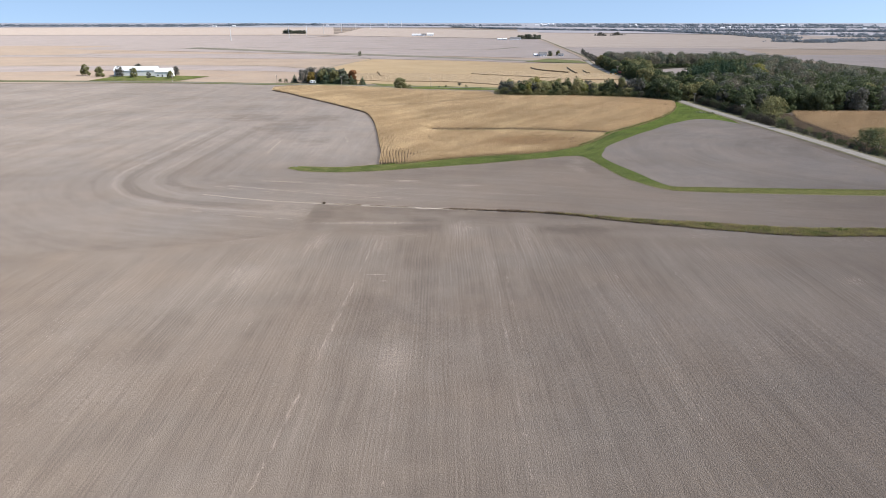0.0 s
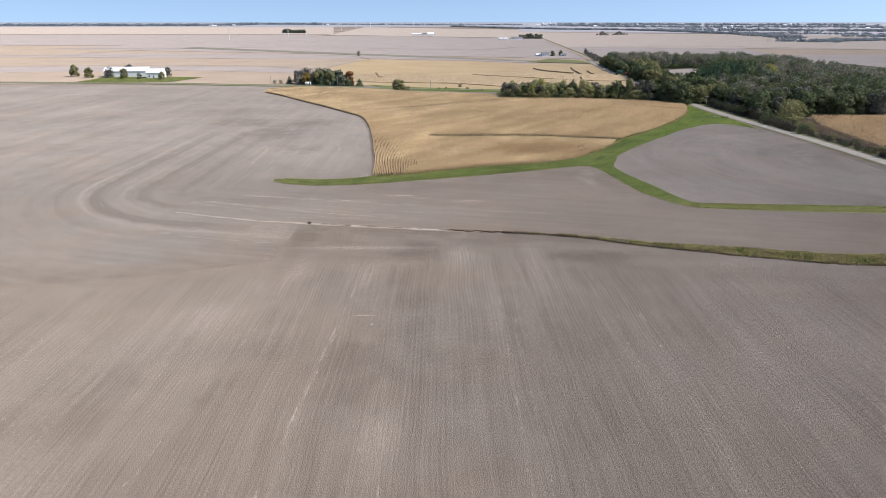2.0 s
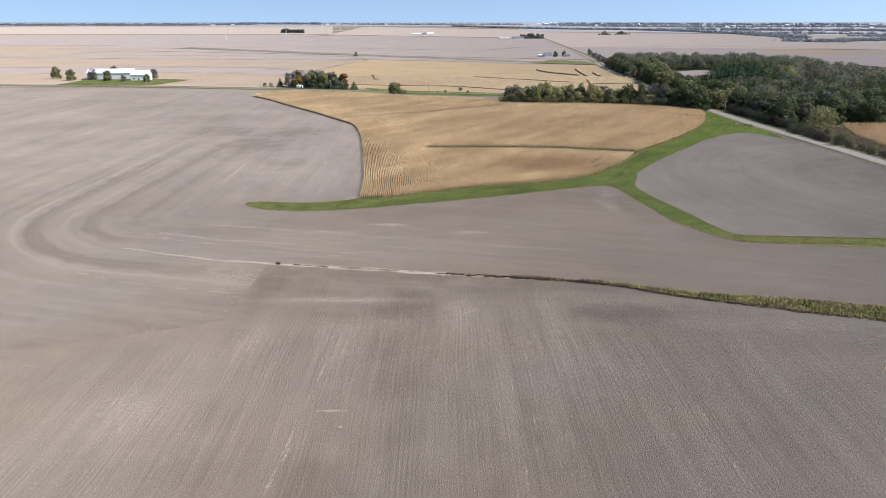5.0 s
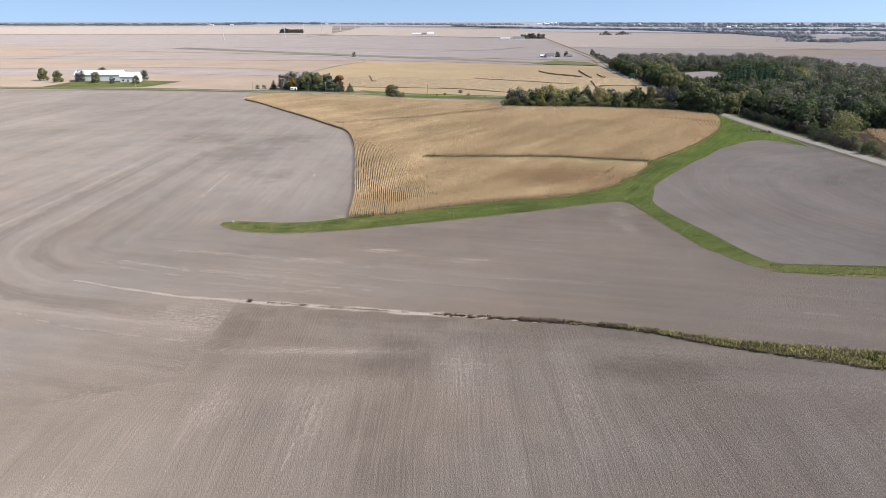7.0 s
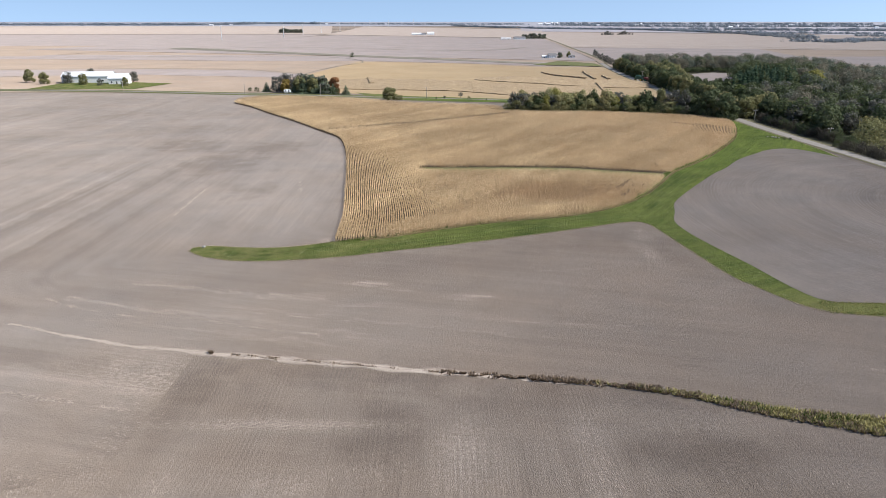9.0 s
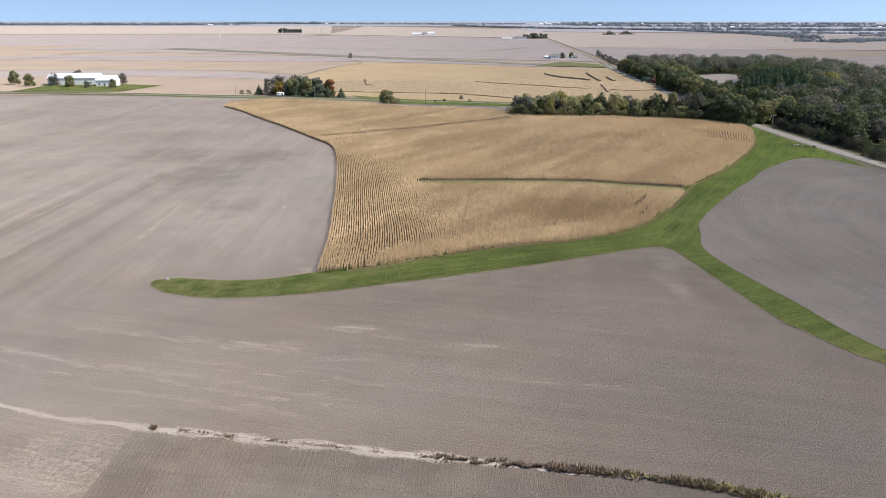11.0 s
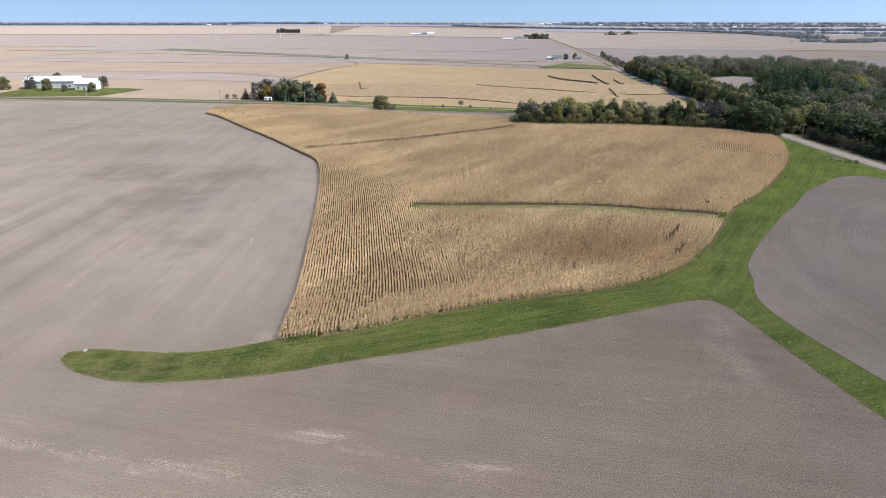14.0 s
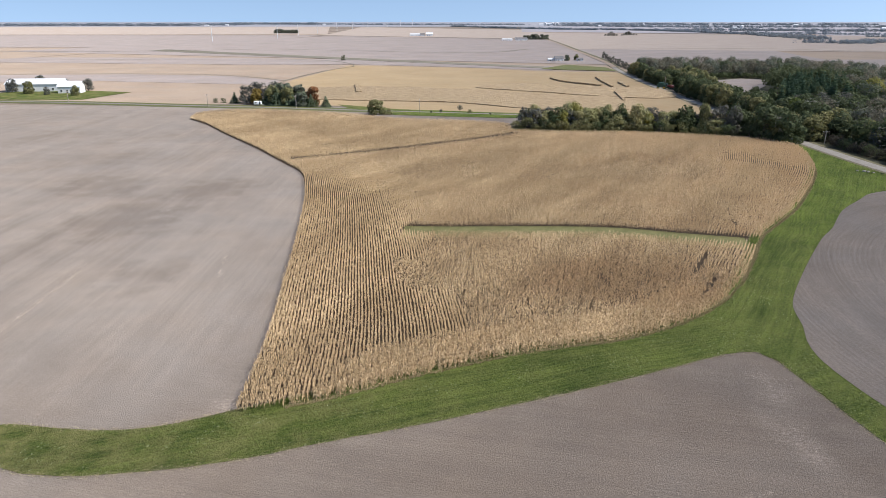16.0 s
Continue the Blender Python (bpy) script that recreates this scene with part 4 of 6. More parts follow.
# ---- grass, weeds and straw ----
def tufts(name, at, height, spread, width, count, material, label, category):
    """Small plants at plan points: count blades each, leaning outwards."""
    n = len(at)
    vs, ts, base = [], [], 0
    ground = np.column_stack([at, np.full(n, 0.06)])
    for i in range(count):
        a = RNG.uniform(0, 6.283, n)
        d = np.column_stack([np.cos(a), np.sin(a), np.zeros(n)])
        s = np.column_stack([-np.sin(a), np.cos(a), np.zeros(n)]) * (width * RNG.uniform(0.6, 1.3, n))[:, None]
        r = spread * RNG.uniform(0.3, 1.0, n)
        h = height * RNG.uniform(0.6, 1.15, n)
        foot = ground + d * (r * 0.25)[:, None]
        tip = ground + d * r[:, None] + np.column_stack([np.zeros((n, 2)), h])
        vs.append(np.stack([foot - s, foot + s, tip], 1).reshape(-1, 3))
        ts.append(base + np.arange(n)[:, None] * 3 + np.array([0, 1, 2]))
        base += 3 * n
    return tagged(part(name, mesh_fast(name, np.concatenate(vs), np.concatenate(ts), material), material), label, category, kind="stuff")


def scatter(x0, x1, y0, y1, n):
    return np.column_stack([RNG.uniform(x0, x1, n), RNG.uniform(y0, y1, n)])


def patchy(p, scale, share):
    """Keeps the plan points that fall into irregular clumps."""
    a = np.sin(p[:, 0] * scale + 1.7 * np.sin(p[:, 1] * scale * 0.63)) + np.sin(p[:, 1] * scale * 1.31 + 2.1 * np.sin(p[:, 0] * scale * 0.41))
    return p[a + RNG.normal(0, 0.5, len(p)) > np.quantile(a, 1 - share)]


p = scatter(-51, 145, 172, 400, 240000)
p = p[inside(p, GRASS)]
p = p[~inside(p, EAST_FIELD)]
tufts("grass", p, 0.13, 0.15, 0.05, 2, GRASS_BLADES, "short green mown grass", "grass")
tufts("grass_clumps", patchy(p[p[:, 1] < 262][::4], 0.45, 0.35), 0.15, 0.22, 0.05, 3, CLOVER, "pale flecks of grass gone to seed", "grass")
p = RAGGED[RNG.integers(0, len(RAGGED), 4500)] + np.column_stack([RNG.uniform(-3, 3, 4500), RNG.uniform(-2.6, 2.6, 4500)])
tufts("grass", p[:2600], 0.25, 0.3, 0.05, 4, DITCH_WEEDS, "yellowing uncut grass in a strip", "grass")
tufts("grass", p[2600:], 0.22, 0.3, 0.05, 4, GRASS_BLADES, "green uncut grass in a strip", "grass")


def along(line, x0, x1, n, half):
    """Plan points strewn along a line between two x, within half its width."""
    x = RNG.uniform(x0, x1, n)
    y = np.interp(x, line[:, 0], line[:, 1])
    w = half(x) if callable(half) else half
    return np.column_stack([x, y + RNG.uniform(-1, 1, n) * w])


def swell(x):
    return np.interp(x, [28, 45, 60, 75, 100, 140], [0.5, 1.2, 2.6, 3.0, 2.7, 2.5])


def rank(p):
    """Thins the weeds out towards the bare end of the ditch."""
    return p[RNG.uniform(0, 1, len(p)) < np.clip((p[:, 0] - 26) / 50, 0.03, 1.0)]


weeds = rank(along(DRAIN, 16, 140, 15000, swell))
tufts("tall_weeds", weeds[::2], 0.35, 0.6, 0.09, 6, DITCH_WEEDS, "tall yellow-green weeds in a ditch", "weeds")
tufts("tall_weeds", patchy(weeds[1::2], 1.1, 0.5), 0.5, 0.75, 0.09, 7, DITCH_WEEDS, "tall yellow-green weeds in a ditch", "weeds")
tufts("tall_weeds", patchy(rank(along(DRAIN, 26, 140, 4000, lambda x: swell(x) * 0.8)), 0.7, 0.22), 0.6, 0.6, 0.08, 5, GRASS_BLADES, "rank green grass in a ditch", "weeds")
tufts("tall_weeds", patchy(along(DRAIN, 14, 140, 4200, lambda x: swell(x) * 1.15), 0.8, 0.6), 0.5, 0.55, 0.07, 5, DRY_BLADES, "brown dead weeds in a ditch", "weeds")
clumpy = patchy(along(DRAIN, 2, 52, 3900, lambda x: 0.42 + 0.25 * np.sin(x * 2.3) + 0.2 * np.sin(x * 0.9)), 4.1, 0.5)
tufts("dry_weeds", clumpy, 0.28, 0.35, 0.05, 5, DRY_BLADES, "low brown weeds along a ditch", "weeds")
spots = RNG.uniform(-29, 6, 30)
specks = along(DRAIN, -0.7, 0.7, 30 * 9, 0.3)
specks[:, 0] += np.repeat(spots, 9)
specks[:, 1] += np.repeat(np.interp(spots, DRAIN[:, 0], DRAIN[:, 1]), 9) - np.interp(0, DRAIN[:, 0], DRAIN[:, 1])
tufts("dry_weeds", specks, 0.22, 0.3, 0.05, 3, DRY_BLADES, "scattered dark weeds along a ditch", "weeds")
tufts("weed_clump", along(DRAIN, -31.3, -30.6, 18, 0.3), 0.5, 0.35, 0.08, 5, DRY_BLADES, "small dark clump of dead weeds", "weeds")


def fringe(line, n, half):
    """Plan points strewn along a line."""
    k = RNG.integers(0, len(line) - 1, n)
    t = RNG.uniform(0, 1, (n, 1))
    return line[k] * (1 - t) + line[k + 1] * t + RNG.normal(0, half, (n, 2))


rim = np.concatenate([GRASS, GRASS[:1]])
tufts("dead_grass", fringe(rim, 20000, 0.26), 0.07, 0.17, 0.045, 3, RIM, "pale dead grass along the mown edge", "grass")
tufts("dead_grass", fringe(np.concatenate([EAST, FRONT]) + np.array([0.1, -0.1]), 13000, 0.24), 0.16, 0.22, 0.05, 3, FRINGE, "pale dead grass at the foot of the corn", "grass")
washed = along(DRAIN, -66, 10, 30000, 0.0)
washed = washed[RNG.uniform(0, 1, len(washed)) < np.interp(washed[:, 0], [-66, -40, -26], [0.22, 0.6, 1.0])]
washed[:, 1] += RNG.normal(0, 1, len(washed)) * np.interp(washed[:, 0], [-74, -40, -28, 4, 10], [0.18, 0.28, 0.42, 0.45, 0.2]) * (0.8 + 0.25 * np.sin(washed[:, 0] * 0.9)) + 0.15 * np.sin(washed[:, 0] * 0.47)


def drift(x, y, sx, sy, n, turn=0.0):
    """A drift of straw round a plan point."""
    q = RNG.normal(0, 1, (n, 2)) * np.array([sx, sy])
    c, s = math.cos(turn), math.sin(turn)
    return q @ np.array([[c, s], [-s, c]]) + np.array([x, y])


def slivers(name, at, length, width, turn, material, label):
    """Flat bits of straw that lie mostly one way."""
    n = len(at)
    a = turn + RNG.normal(0, 0.45, n)
    d = np.column_stack([np.cos(a), np.sin(a), np.zeros(n)]) * (length * RNG.uniform(0.3, 1.0, n))[:, None]
    s = np.column_stack([-np.sin(a), np.cos(a), np.zeros(n)]) * (width * RNG.uniform(0.5, 1.0, n))[:, None]
    p = np.column_stack([at, RNG.uniform(0.026, 0.04, n)])
    v = np.stack([p - d - s, p + d - s, p + d + s, p - d + s], 1).reshape(-1, 3)
    t = (np.arange(n)[:, None, None] * 4 + np.array([[0, 1, 2], [0, 2, 3]])).reshape(-1, 3)
    return tagged(part(name, mesh_fast(name, v, t, material), material), label, "straw", kind="stuff")


STRAWS = [(-7, 83, 1.5, 2.6, 700), (-27, 137, 1.3, 3.4, 700), (-17, 149.8, 6.5, 0.6, 2300), (-14, 133, 1.6, 3.0, 700), (-43, 138, 2.2, 2.0, 500), (-12.3, 115.9, 1.0, 0.12, 170), (-10.6, 112.6, 0.3, 0.1, 30), (76, 112, 1.8, 1.0, 300),
          (5, 145, 1.8, 3.0, 600), (19, 139, 1.0, 6.0, 600), (-11.5, 193.5, 2.2, 0.8, 380), (-11, 184, 3.0, 0.6, 420), (6, 187, 1.8, 1.0, 260),
          (47, 225, 1.3, 1.5, 380), (44.5, 212, 0.9, 3.0, 240), (58, 139, 6.0, 1.0, 500), (-35, 146, 1.4, 7.0, 800), (-23, 217.5, 0.9, 1.6, 460), (-49, 213, 1.2, 1.0, 200),
          (-38, 112, 1.6, 9.0, 600), (15, 121, 0.8, 10.0, 500), (-66, 262, 0.8, 8.0, 420), (-31, 172, 9.0, 0.4, 420), (-8, 141, 5.0, 1.4, 500), (88, 136, 5.0, 0.8, 360),
          (-44, 178, 10.0, 0.5, 420), (28, 96, 0.7, 12.0, 360), (45, 108, 0.7, 14.0, 360), (-60, 100, 1.2, 14.0, 420), (-52, 78, 1.0, 10.0, 320)]
def straw_bed(name, line, half, label, bare=0.0, z=0.032):
    """A thin ragged bed of straw along a line, low in the middle and frayed at both sides. bare: the share of gaps."""
    p = smooth_line(line, 0.35)
    t = np.gradient(p, axis=0)
    t /= np.hypot(*t.T)[:, None]
    side = np.stack([-t[:, 1], t[:, 0]], 1)
    k = len(p)
    slow = np.interp(np.arange(k), np.arange(0, k + 7, 7), RNG.uniform(0.35, 1.0, len(np.arange(0, k + 7, 7))))
    shift = np.interp(np.arange(k), np.arange(0, k + 9, 9), RNG.normal(0, 0.3, len(np.arange(0, k + 9, 9)))) * half
    wide = half * slow * np.clip(np.minimum(np.arange(k), np.arange(k)[::-1]) / 14, 0.1, 1.0)
    a = p + side * (shift + wide * RNG.uniform(0.55, 1.25, k))[:, None]
    b = p + side * (shift - wide * RNG.uniform(0.55, 1.25, k))[:, None]
    c = p + side * shift[:, None]
    v = np.stack([np.column_stack([a, np.full(k, z - 0.008)]), np.column_stack([c, np.full(k, z + 0.015)]), np.column_stack([b, np.full(k, z - 0.008)])], 1).reshape(-1, 3)
    there = slow + RNG.normal(0, 0.12, k) > 0.2 + 0.75 * bare
    tris = []
    for i in range(k - 1):
        if there[i]:
            q = i * 3
            tris += [(q, q + 1, q + 4), (q, q + 4, q + 3), (q + 1, q + 2, q + 5), (q + 1, q + 5, q + 4)]
    return tagged(part(name, mesh_fast(name, v, np.array(tris), STRAW_BED), STRAW_BED), label, "straw", kind="stuff")


wash = DRAIN[(DRAIN[:, 0] > -72) & (DRAIN[:, 0] < 24)]
straw_bed("straw_bed", wash[(wash[:, 0] > -33) & (wash[:, 0] < 9)], 0.42, "pale washed straw along the ditch", 0.3)
straw_bed("straw_bed", wash[wash[:, 0] > 6] + np.array([0, -0.5]), 0.4, "pale washed straw along the ditch", 0.35)
slivers("straw", washed, 0.13, 0.035, -0.12, STRAW, "pale washed straw along the ditch")
for x, y, sx, sy, n in STRAWS:
    p = drift(x, y, sx, sy, int(n * 0.7))
    slivers("straw_patch", p, 0.20 if y < 142 else 0.15, 0.016, 1.571 if y < 142 else 0.1, STRAW, "pale straw lying on bare soil")
for (x0, y0), (x1, y1), n in (((-20.2, 44), (-14.8, 132), 850), ((-19.4, 56), (-15.6, 112), 420), ((9.3, 54), (10.4, 126), 260), ((11.6, 60), (12.2, 118), 160), ((-33.5, 60), (-27.0, 128), 150), ((31.0, 62), (33.0, 120), 150), ((-6.2, 48), (-6.0, 76), 110)):
    t = RNG.uniform(0, 1, n)
    t = t[np.sin(t * 71.0 + x0) + np.sin(t * 29.0) + RNG.normal(0, 0.4, len(t)) > 0.3]
    p = np.column_stack([x0 + (x1 - x0) * t, y0 + (y1 - y0) * t]) + RNG.normal(0, 0.10, (len(t), 2))
    slivers("straw_line", p, 0.32, 0.018, math.atan2(y1 - y0, x1 - x0), STRAW, "line of pale straw left along a pass")


STREAKS = [([(-63, 188), (-50, 183.5), (-36, 178.6), (-24, 175), (-11, 172.3)], 0.45, 60), ([(-54, 193.5), (-44, 192.4), (-24, 188.2), (-18, 186.4)], 0.5, 60), ([(-16, 195), (-8, 193.5)], 0.35, 80),
           ([(3.5, 188.5), (11, 187.8)], 0.3, 50), ([(-47, 179.5), (-58, 183), (-66, 187)], 0.3, 40), ([(-63.6, 238), (-65, 265)], 0.35, 60), ([(-37.5, 262), (-40, 274)], 0.4, 50),
           ([(-28, 181), (-4, 176.5)], 0.25, 22), ([(12, 178), (34, 176)], 0.25, 16), ([(20, 200), (38, 203)], 0.3, 14), ([(-34, 152.3), (-56, 157.5), (-70, 164)], 0.35, 45), ([(60, 163), (84, 158)], 0.3, 18)]
for line, half, density in STREAKS:
    line = smooth_line(line, 1.0)
    n = int(density * 0.8 * np.hypot(*np.diff(line, axis=0).T).sum())
    p = patchy(fringe(line, n, half * 0.7), 0.9, 0.6)
    d = line[-1] - line[0]
    slivers("straw_streak", p, 0.16, 0.018, math.atan2(d[1], d[0]), STRAW, "pale straw washed into a thin streak")


# ---- trees ----
def leaf_cards(lobes, n, size, flat=0.5, rng=None):
    """Small leaf clumps strewn over rounded lobes (x, y, z, rx, ry, rz)."""
    rng = rng or RNG
    lobes = np.asarray(lobes, float)
    area = lobes[:, 3] * lobes[:, 4]
    pick = rng.choice(len(lobes), n, p=area / area.sum())
    d = rng.normal(0, 1, (n, 3))
    d /= np.linalg.norm(d, axis=1)[:, None]
    r = rng.uniform(0.5, 1.08, n) ** 0.6
    at = lobes[pick, :3] + d * lobes[pick, 3:] * r[:, None]
    nrm = d * flat * 2.2 + rng.normal(0, 0.45, (n, 3))
    nrm /= np.linalg.norm(nrm, axis=1)[:, None]
    a = np.cross(nrm, rng.normal(0, 1, (n, 3)))
    a /= np.linalg.norm(a, axis=1)[:, None] + 1e-9
    b = np.cross(nrm, a)
    s = (size * rng.uniform(0.55, 1.25, n))[:, None]
    v = np.stack([at - a * s * 1.1 - b * s * 0.6, at + a * s * 1.1 - b * s * 0.6, at + b * s * 1.2], 1).reshape(-1, 3)
    return v, np.arange(n * 3).reshape(-1, 3)


def trunk_mesh(height, radius, limbs, spread, rng):
    bm = rod((0, 0, -0.2), (0.1, 0.05, height * 0.45), radius, radius * 0.65, 7)
    rod((0.1, 0.05, height * 0.43), (0.0, 0.1, height * 0.85), radius * 0.65, radius * 0.15, 6, bm)
    for i in range(limbs):
        a, z = i * 2.4 + rng.uniform(0, 1), height * rng.uniform(0.22, 0.6)
        r = spread * rng.uniform(0.5, 0.85)
        rod((0.05, 0.05, z), (math.cos(a) * r, math.sin(a) * r, z + height * rng.uniform(0.15, 0.32)), radius * 0.35, radius * 0.08, 5, bm)
    return bm


def broadleaf(seed, height, spread, leaves, material, label, size=0.42, low=0.12, kind="tree"):
    """A broadleaved tree, 1 unit of its own height: trunk with limbs, and a crown of leaf clumps over uneven lobes."""
    rng = np.random.default_rng(seed)
    py = random.Random(seed)
    root = tagged(new(kind), label, kind.split("_")[-1])
    part("trunk", trunk_mesh(height, 0.028 * height, 6, spread, py), BARK, root)
    lobes = [(0, 0, height * 0.6, spread * 0.62, spread * 0.62, height * 0.33)]
    for i in range(9):
        a, z = i * 2.4 + py.uniform(-0.5, 0.5), height * py.uniform(0.25 + low, 0.82)
        k = spread * (1.0 - abs(z / height - 0.45) * 1.1) * py.uniform(0.5, 0.72)
        r = spread * py.uniform(0.25, 0.40)
        lobes.append((math.cos(a) * k, math.sin(a) * k, z, r, r, r * py.uniform(0.7, 1.0)))
    for i in range(8):
        a = i * 0.785 + py.uniform(-0.3, 0.3)
        lobes.append((math.cos(a) * spread * 0.62, math.sin(a) * spread * 0.62, height * py.uniform(low, low + 0.18), spread * 0.32, spread * 0.32, height * 0.16))
    v, t = leaf_cards(lobes, leaves, size, 0.6, rng)
    v[:, 2] = np.maximum(v[:, 2], 0.1)
    part("crown", mesh_fast("crown", v, t, material), material, root)
    return root


def conifer(seed, height, spread, leaves, label, material=NEEDLES):
    """A spruce: a straight trunk and drooping tiers that narrow to a point."""
    rng = np.random.default_rng(seed)
    root = tagged(new("conifer_tree"), label, "tree")
    part("trunk", rod((0, 0, -0.2), (0, 0, height * 0.97), 0.02 * height, 0.01, 7), BARK, root)
    f = 1 - np.sqrt(rng.uniform(0, 1, leaves))
    tier = np.floor(f * 11) / 11 + rng.uniform(0, 0.05, leaves)
    a = rng.uniform(0, 6.283, leaves)
    arm = np.round(a / 0.57) * 0.57 + rng.normal(0, 0.10, leaves)
    out = spread * (1 - tier) * rng.uniform(0.35, 1.0, leaves)
    z = height * (0.06 + 0.94 * tier) - out * 0.28
    at = np.column_stack([np.cos(arm) * out, np.sin(arm) * out, np.maximum(z, 0.15)])
    d = np.column_stack([np.cos(arm), np.sin(arm), np.full(leaves, -0.35)])
    s = np.column_stack([-np.sin(arm), np.cos(arm), rng.normal(0, 0.4, leaves)])
    k = (0.042 * height * rng.uniform(0.6, 1.2, leaves))[:, None]
    v = np.stack([at - d * k + s * k * 0.6, at - d * k - s * k * 0.6, at + d * k * 1.3], 1).reshape(-1, 3)
    t = np.arange(leaves * 3).reshape(-1, 3)
    part("crown", mesh_fast("crown", v, t, material), material, root)
    return root


def bare_tree(seed, height, spread, label):
    """A leafless tree: forking twigs."""
    py = random.Random(seed)
    root = tagged(new("bare_tree"), label, "tree")
    part("trunk", trunk_mesh(height, 0.02 * height, 8, spread, py), BARK, root)
    vs, ts = [], []
    for i in range(520):
        a, z = py.uniform(0, 6.28), height * py.uniform(0.3, 0.75)
        r = spread * py.uniform(0.1, 0.75)
        p0 = Vector((math.cos(a) * r, math.sin(a) * r, z))
        p1 = p0 + Vector((math.cos(a) * py.uniform(0, 1.0), math.sin(a) * py.uniform(0, 1.0), py.uniform(0.8, 2.2))) * height * 0.1
        w = Vector((py.uniform(-1, 1), py.uniform(-1, 1), 0)).normalized() * 0.07
        k = len(vs)
        vs += [p0 - w, p0 + w, p1]
        ts.append((k, k + 1, k + 2))
    part("twigs", mesh_fast("twigs", np.array([tuple(v) for v in vs]), np.array(ts), LEAF_GREY), LEAF_GREY, root)
    return root


PLACED = set()


def plant(proto, x, y, size, rng, wide=None, z=0.0, group=""):
    """Puts a tree down: the prototype itself first, and copies of it after that."""
    wide = wide or size * rng.uniform(0.9, 1.15)
    m = Matrix.LocRotScale((x, y, z), Euler((0, 0, rng.uniform(0, 6.28))), (wide, wide, size))
    if proto.name not in PLACED:
        PLACED.add(proto.name)
        proto.matrix_basis = m
        ob = proto
    else:
        loc, rot, sc = m.decompose()
        ob = copy_thing(proto, Matrix.LocRotScale(loc, rot, None))
        ob.scale = sc
    return tagged(ob, group=group)


# prototypes are 10 m high; sizes below are factors of that
GREEN = [broadleaf(11 + i, 10, 4.6, 1500, LEAF_GREEN, "dark green broadleaved tree in the woods", 0.40) for i in range(3)]
OLIVE = [broadleaf(21 + i, 10, 4.4, 1400, LEAF_OLIVE, "olive-green tree turning with autumn", 0.40) for i in range(3)]
GREY = [broadleaf(31 + i, 10, 4.2, 1000, LEAF_GREY, "thinning grey-brown autumn tree", 0.33) for i in range(3)]
TAN = [broadleaf(25 + i, 10, 4.2, 2000, LEAF_TAN, "olive and tan hedgerow tree in autumn leaf", 0.30, kind="hedgerow_tree") for i in range(3)]
YELLOW = [broadleaf(41, 10, 4.4, 1600, LEAF_LIME, "yellow-green broadleaved autumn tree", 0.36)]
FRESH = [broadleaf(45, 10, 4.4, 1600, LEAF_FRESH, "fresh green broadleaved tree at the edge of the woods", 0.34)]
RUST = [broadleaf(51, 10, 3.9, 1600, LEAF_RUST, "rust-orange autumn tree by the farmyard", 0.46)]
GOLD = [broadleaf(52, 10, 3.8, 1300, LEAF_YELLOW, "golden autumn tree by the farmyard", 0.45)]
SPRUCE = [conifer(61 + i, 10, 2.5, 1500, "dark green spruce with drooping tiers") for i in range(2)]
PALE_SPRUCE = [conifer(65 + i, 10, 3.6, 1500, "grey-green spruce in a farmyard", NEEDLES_PALE) for i in range(2)]
DIM = [broadleaf(101 + i, 10, 4.6, 700, LEAF_DIM, "dull green tree in the far fields", 0.6, kind="far_tree") for i in range(2)]
BARE = [bare_tree(71, 10, 4.0, "leafless grey tree with fine twigs")]
BUSH = [broadleaf(81 + i, 10, 7.0, 1100, LEAF_OLIVE, "olive-green bush beside the road", 0.36, 0.05, "bush") for i in range(2)]
BRUSH = [broadleaf(95 + i, 10, 8.0, 650, LEAF_BRUSH, "dark brown leafless brush beside the road", 0.44, 0.05, "bush") for i in range(2)]
GREENBUSH = [broadleaf(91, 10, 7.0, 900, LEAF_GREEN, "dark green rounded leafy bush", 0.36, 0.05, "bush")]

tree_rng = random.Random(5)


def grow(ring, spacing, kinds, low, high, group):
    """Fills a ring with trees on a jittered grid."""
    ring = np.asarray(ring, float)
    (x0, y0), (x1, y1) = ring.min(0), ring.max(0)
    y = y0
    while y < y1:
        x = x0
        while x < x1:
            q = (x + tree_rng.uniform(-0.42, 0.42) * spacing, y + tree_rng.uniform(-0.42, 0.42) * spacing)
            if inside(np.array([q]), ring)[0]:
                names, weights = zip(*kinds)
                plant(tree_rng.choice(tree_rng.choices(names, weights)[0]), *q, tree_rng.uniform(low, high), tree_rng, group=group)
            x += spacing
        y += spacing * 0.9


WOODS = "trees of the woods"
# the edge of the woods along the road
grow([(157, 405), (172, 400), (170, 500), (170, 560), (198, 640), (213, 705), (184, 705), (163, 560)], 8.4, [(GREEN, 7), (OLIVE, 3)], 1.0, 1.3, WOODS)
grow([(172, 545), (186, 548), (212, 592), (196, 594), (180, 585)], 9.0, [(OLIVE, 1), (GREEN, 1)], 0.5, 0.65, WOODS)
# trees that shade the road
for k in range(56):
    y = 412 + k * 6.6 + tree_rng.uniform(-2, 2)
    if not 606 < y < 642:
        x = float(np.interp(y, ROAD[:, 1], ROAD[:, 0])) + tree_rng.uniform(6.0, 9.5)
        plant(tree_rng.choice(GREEN if k % 3 else OLIVE), x, y, tree_rng.uniform(0.85, 1.3), tree_rng, group=WOODS)
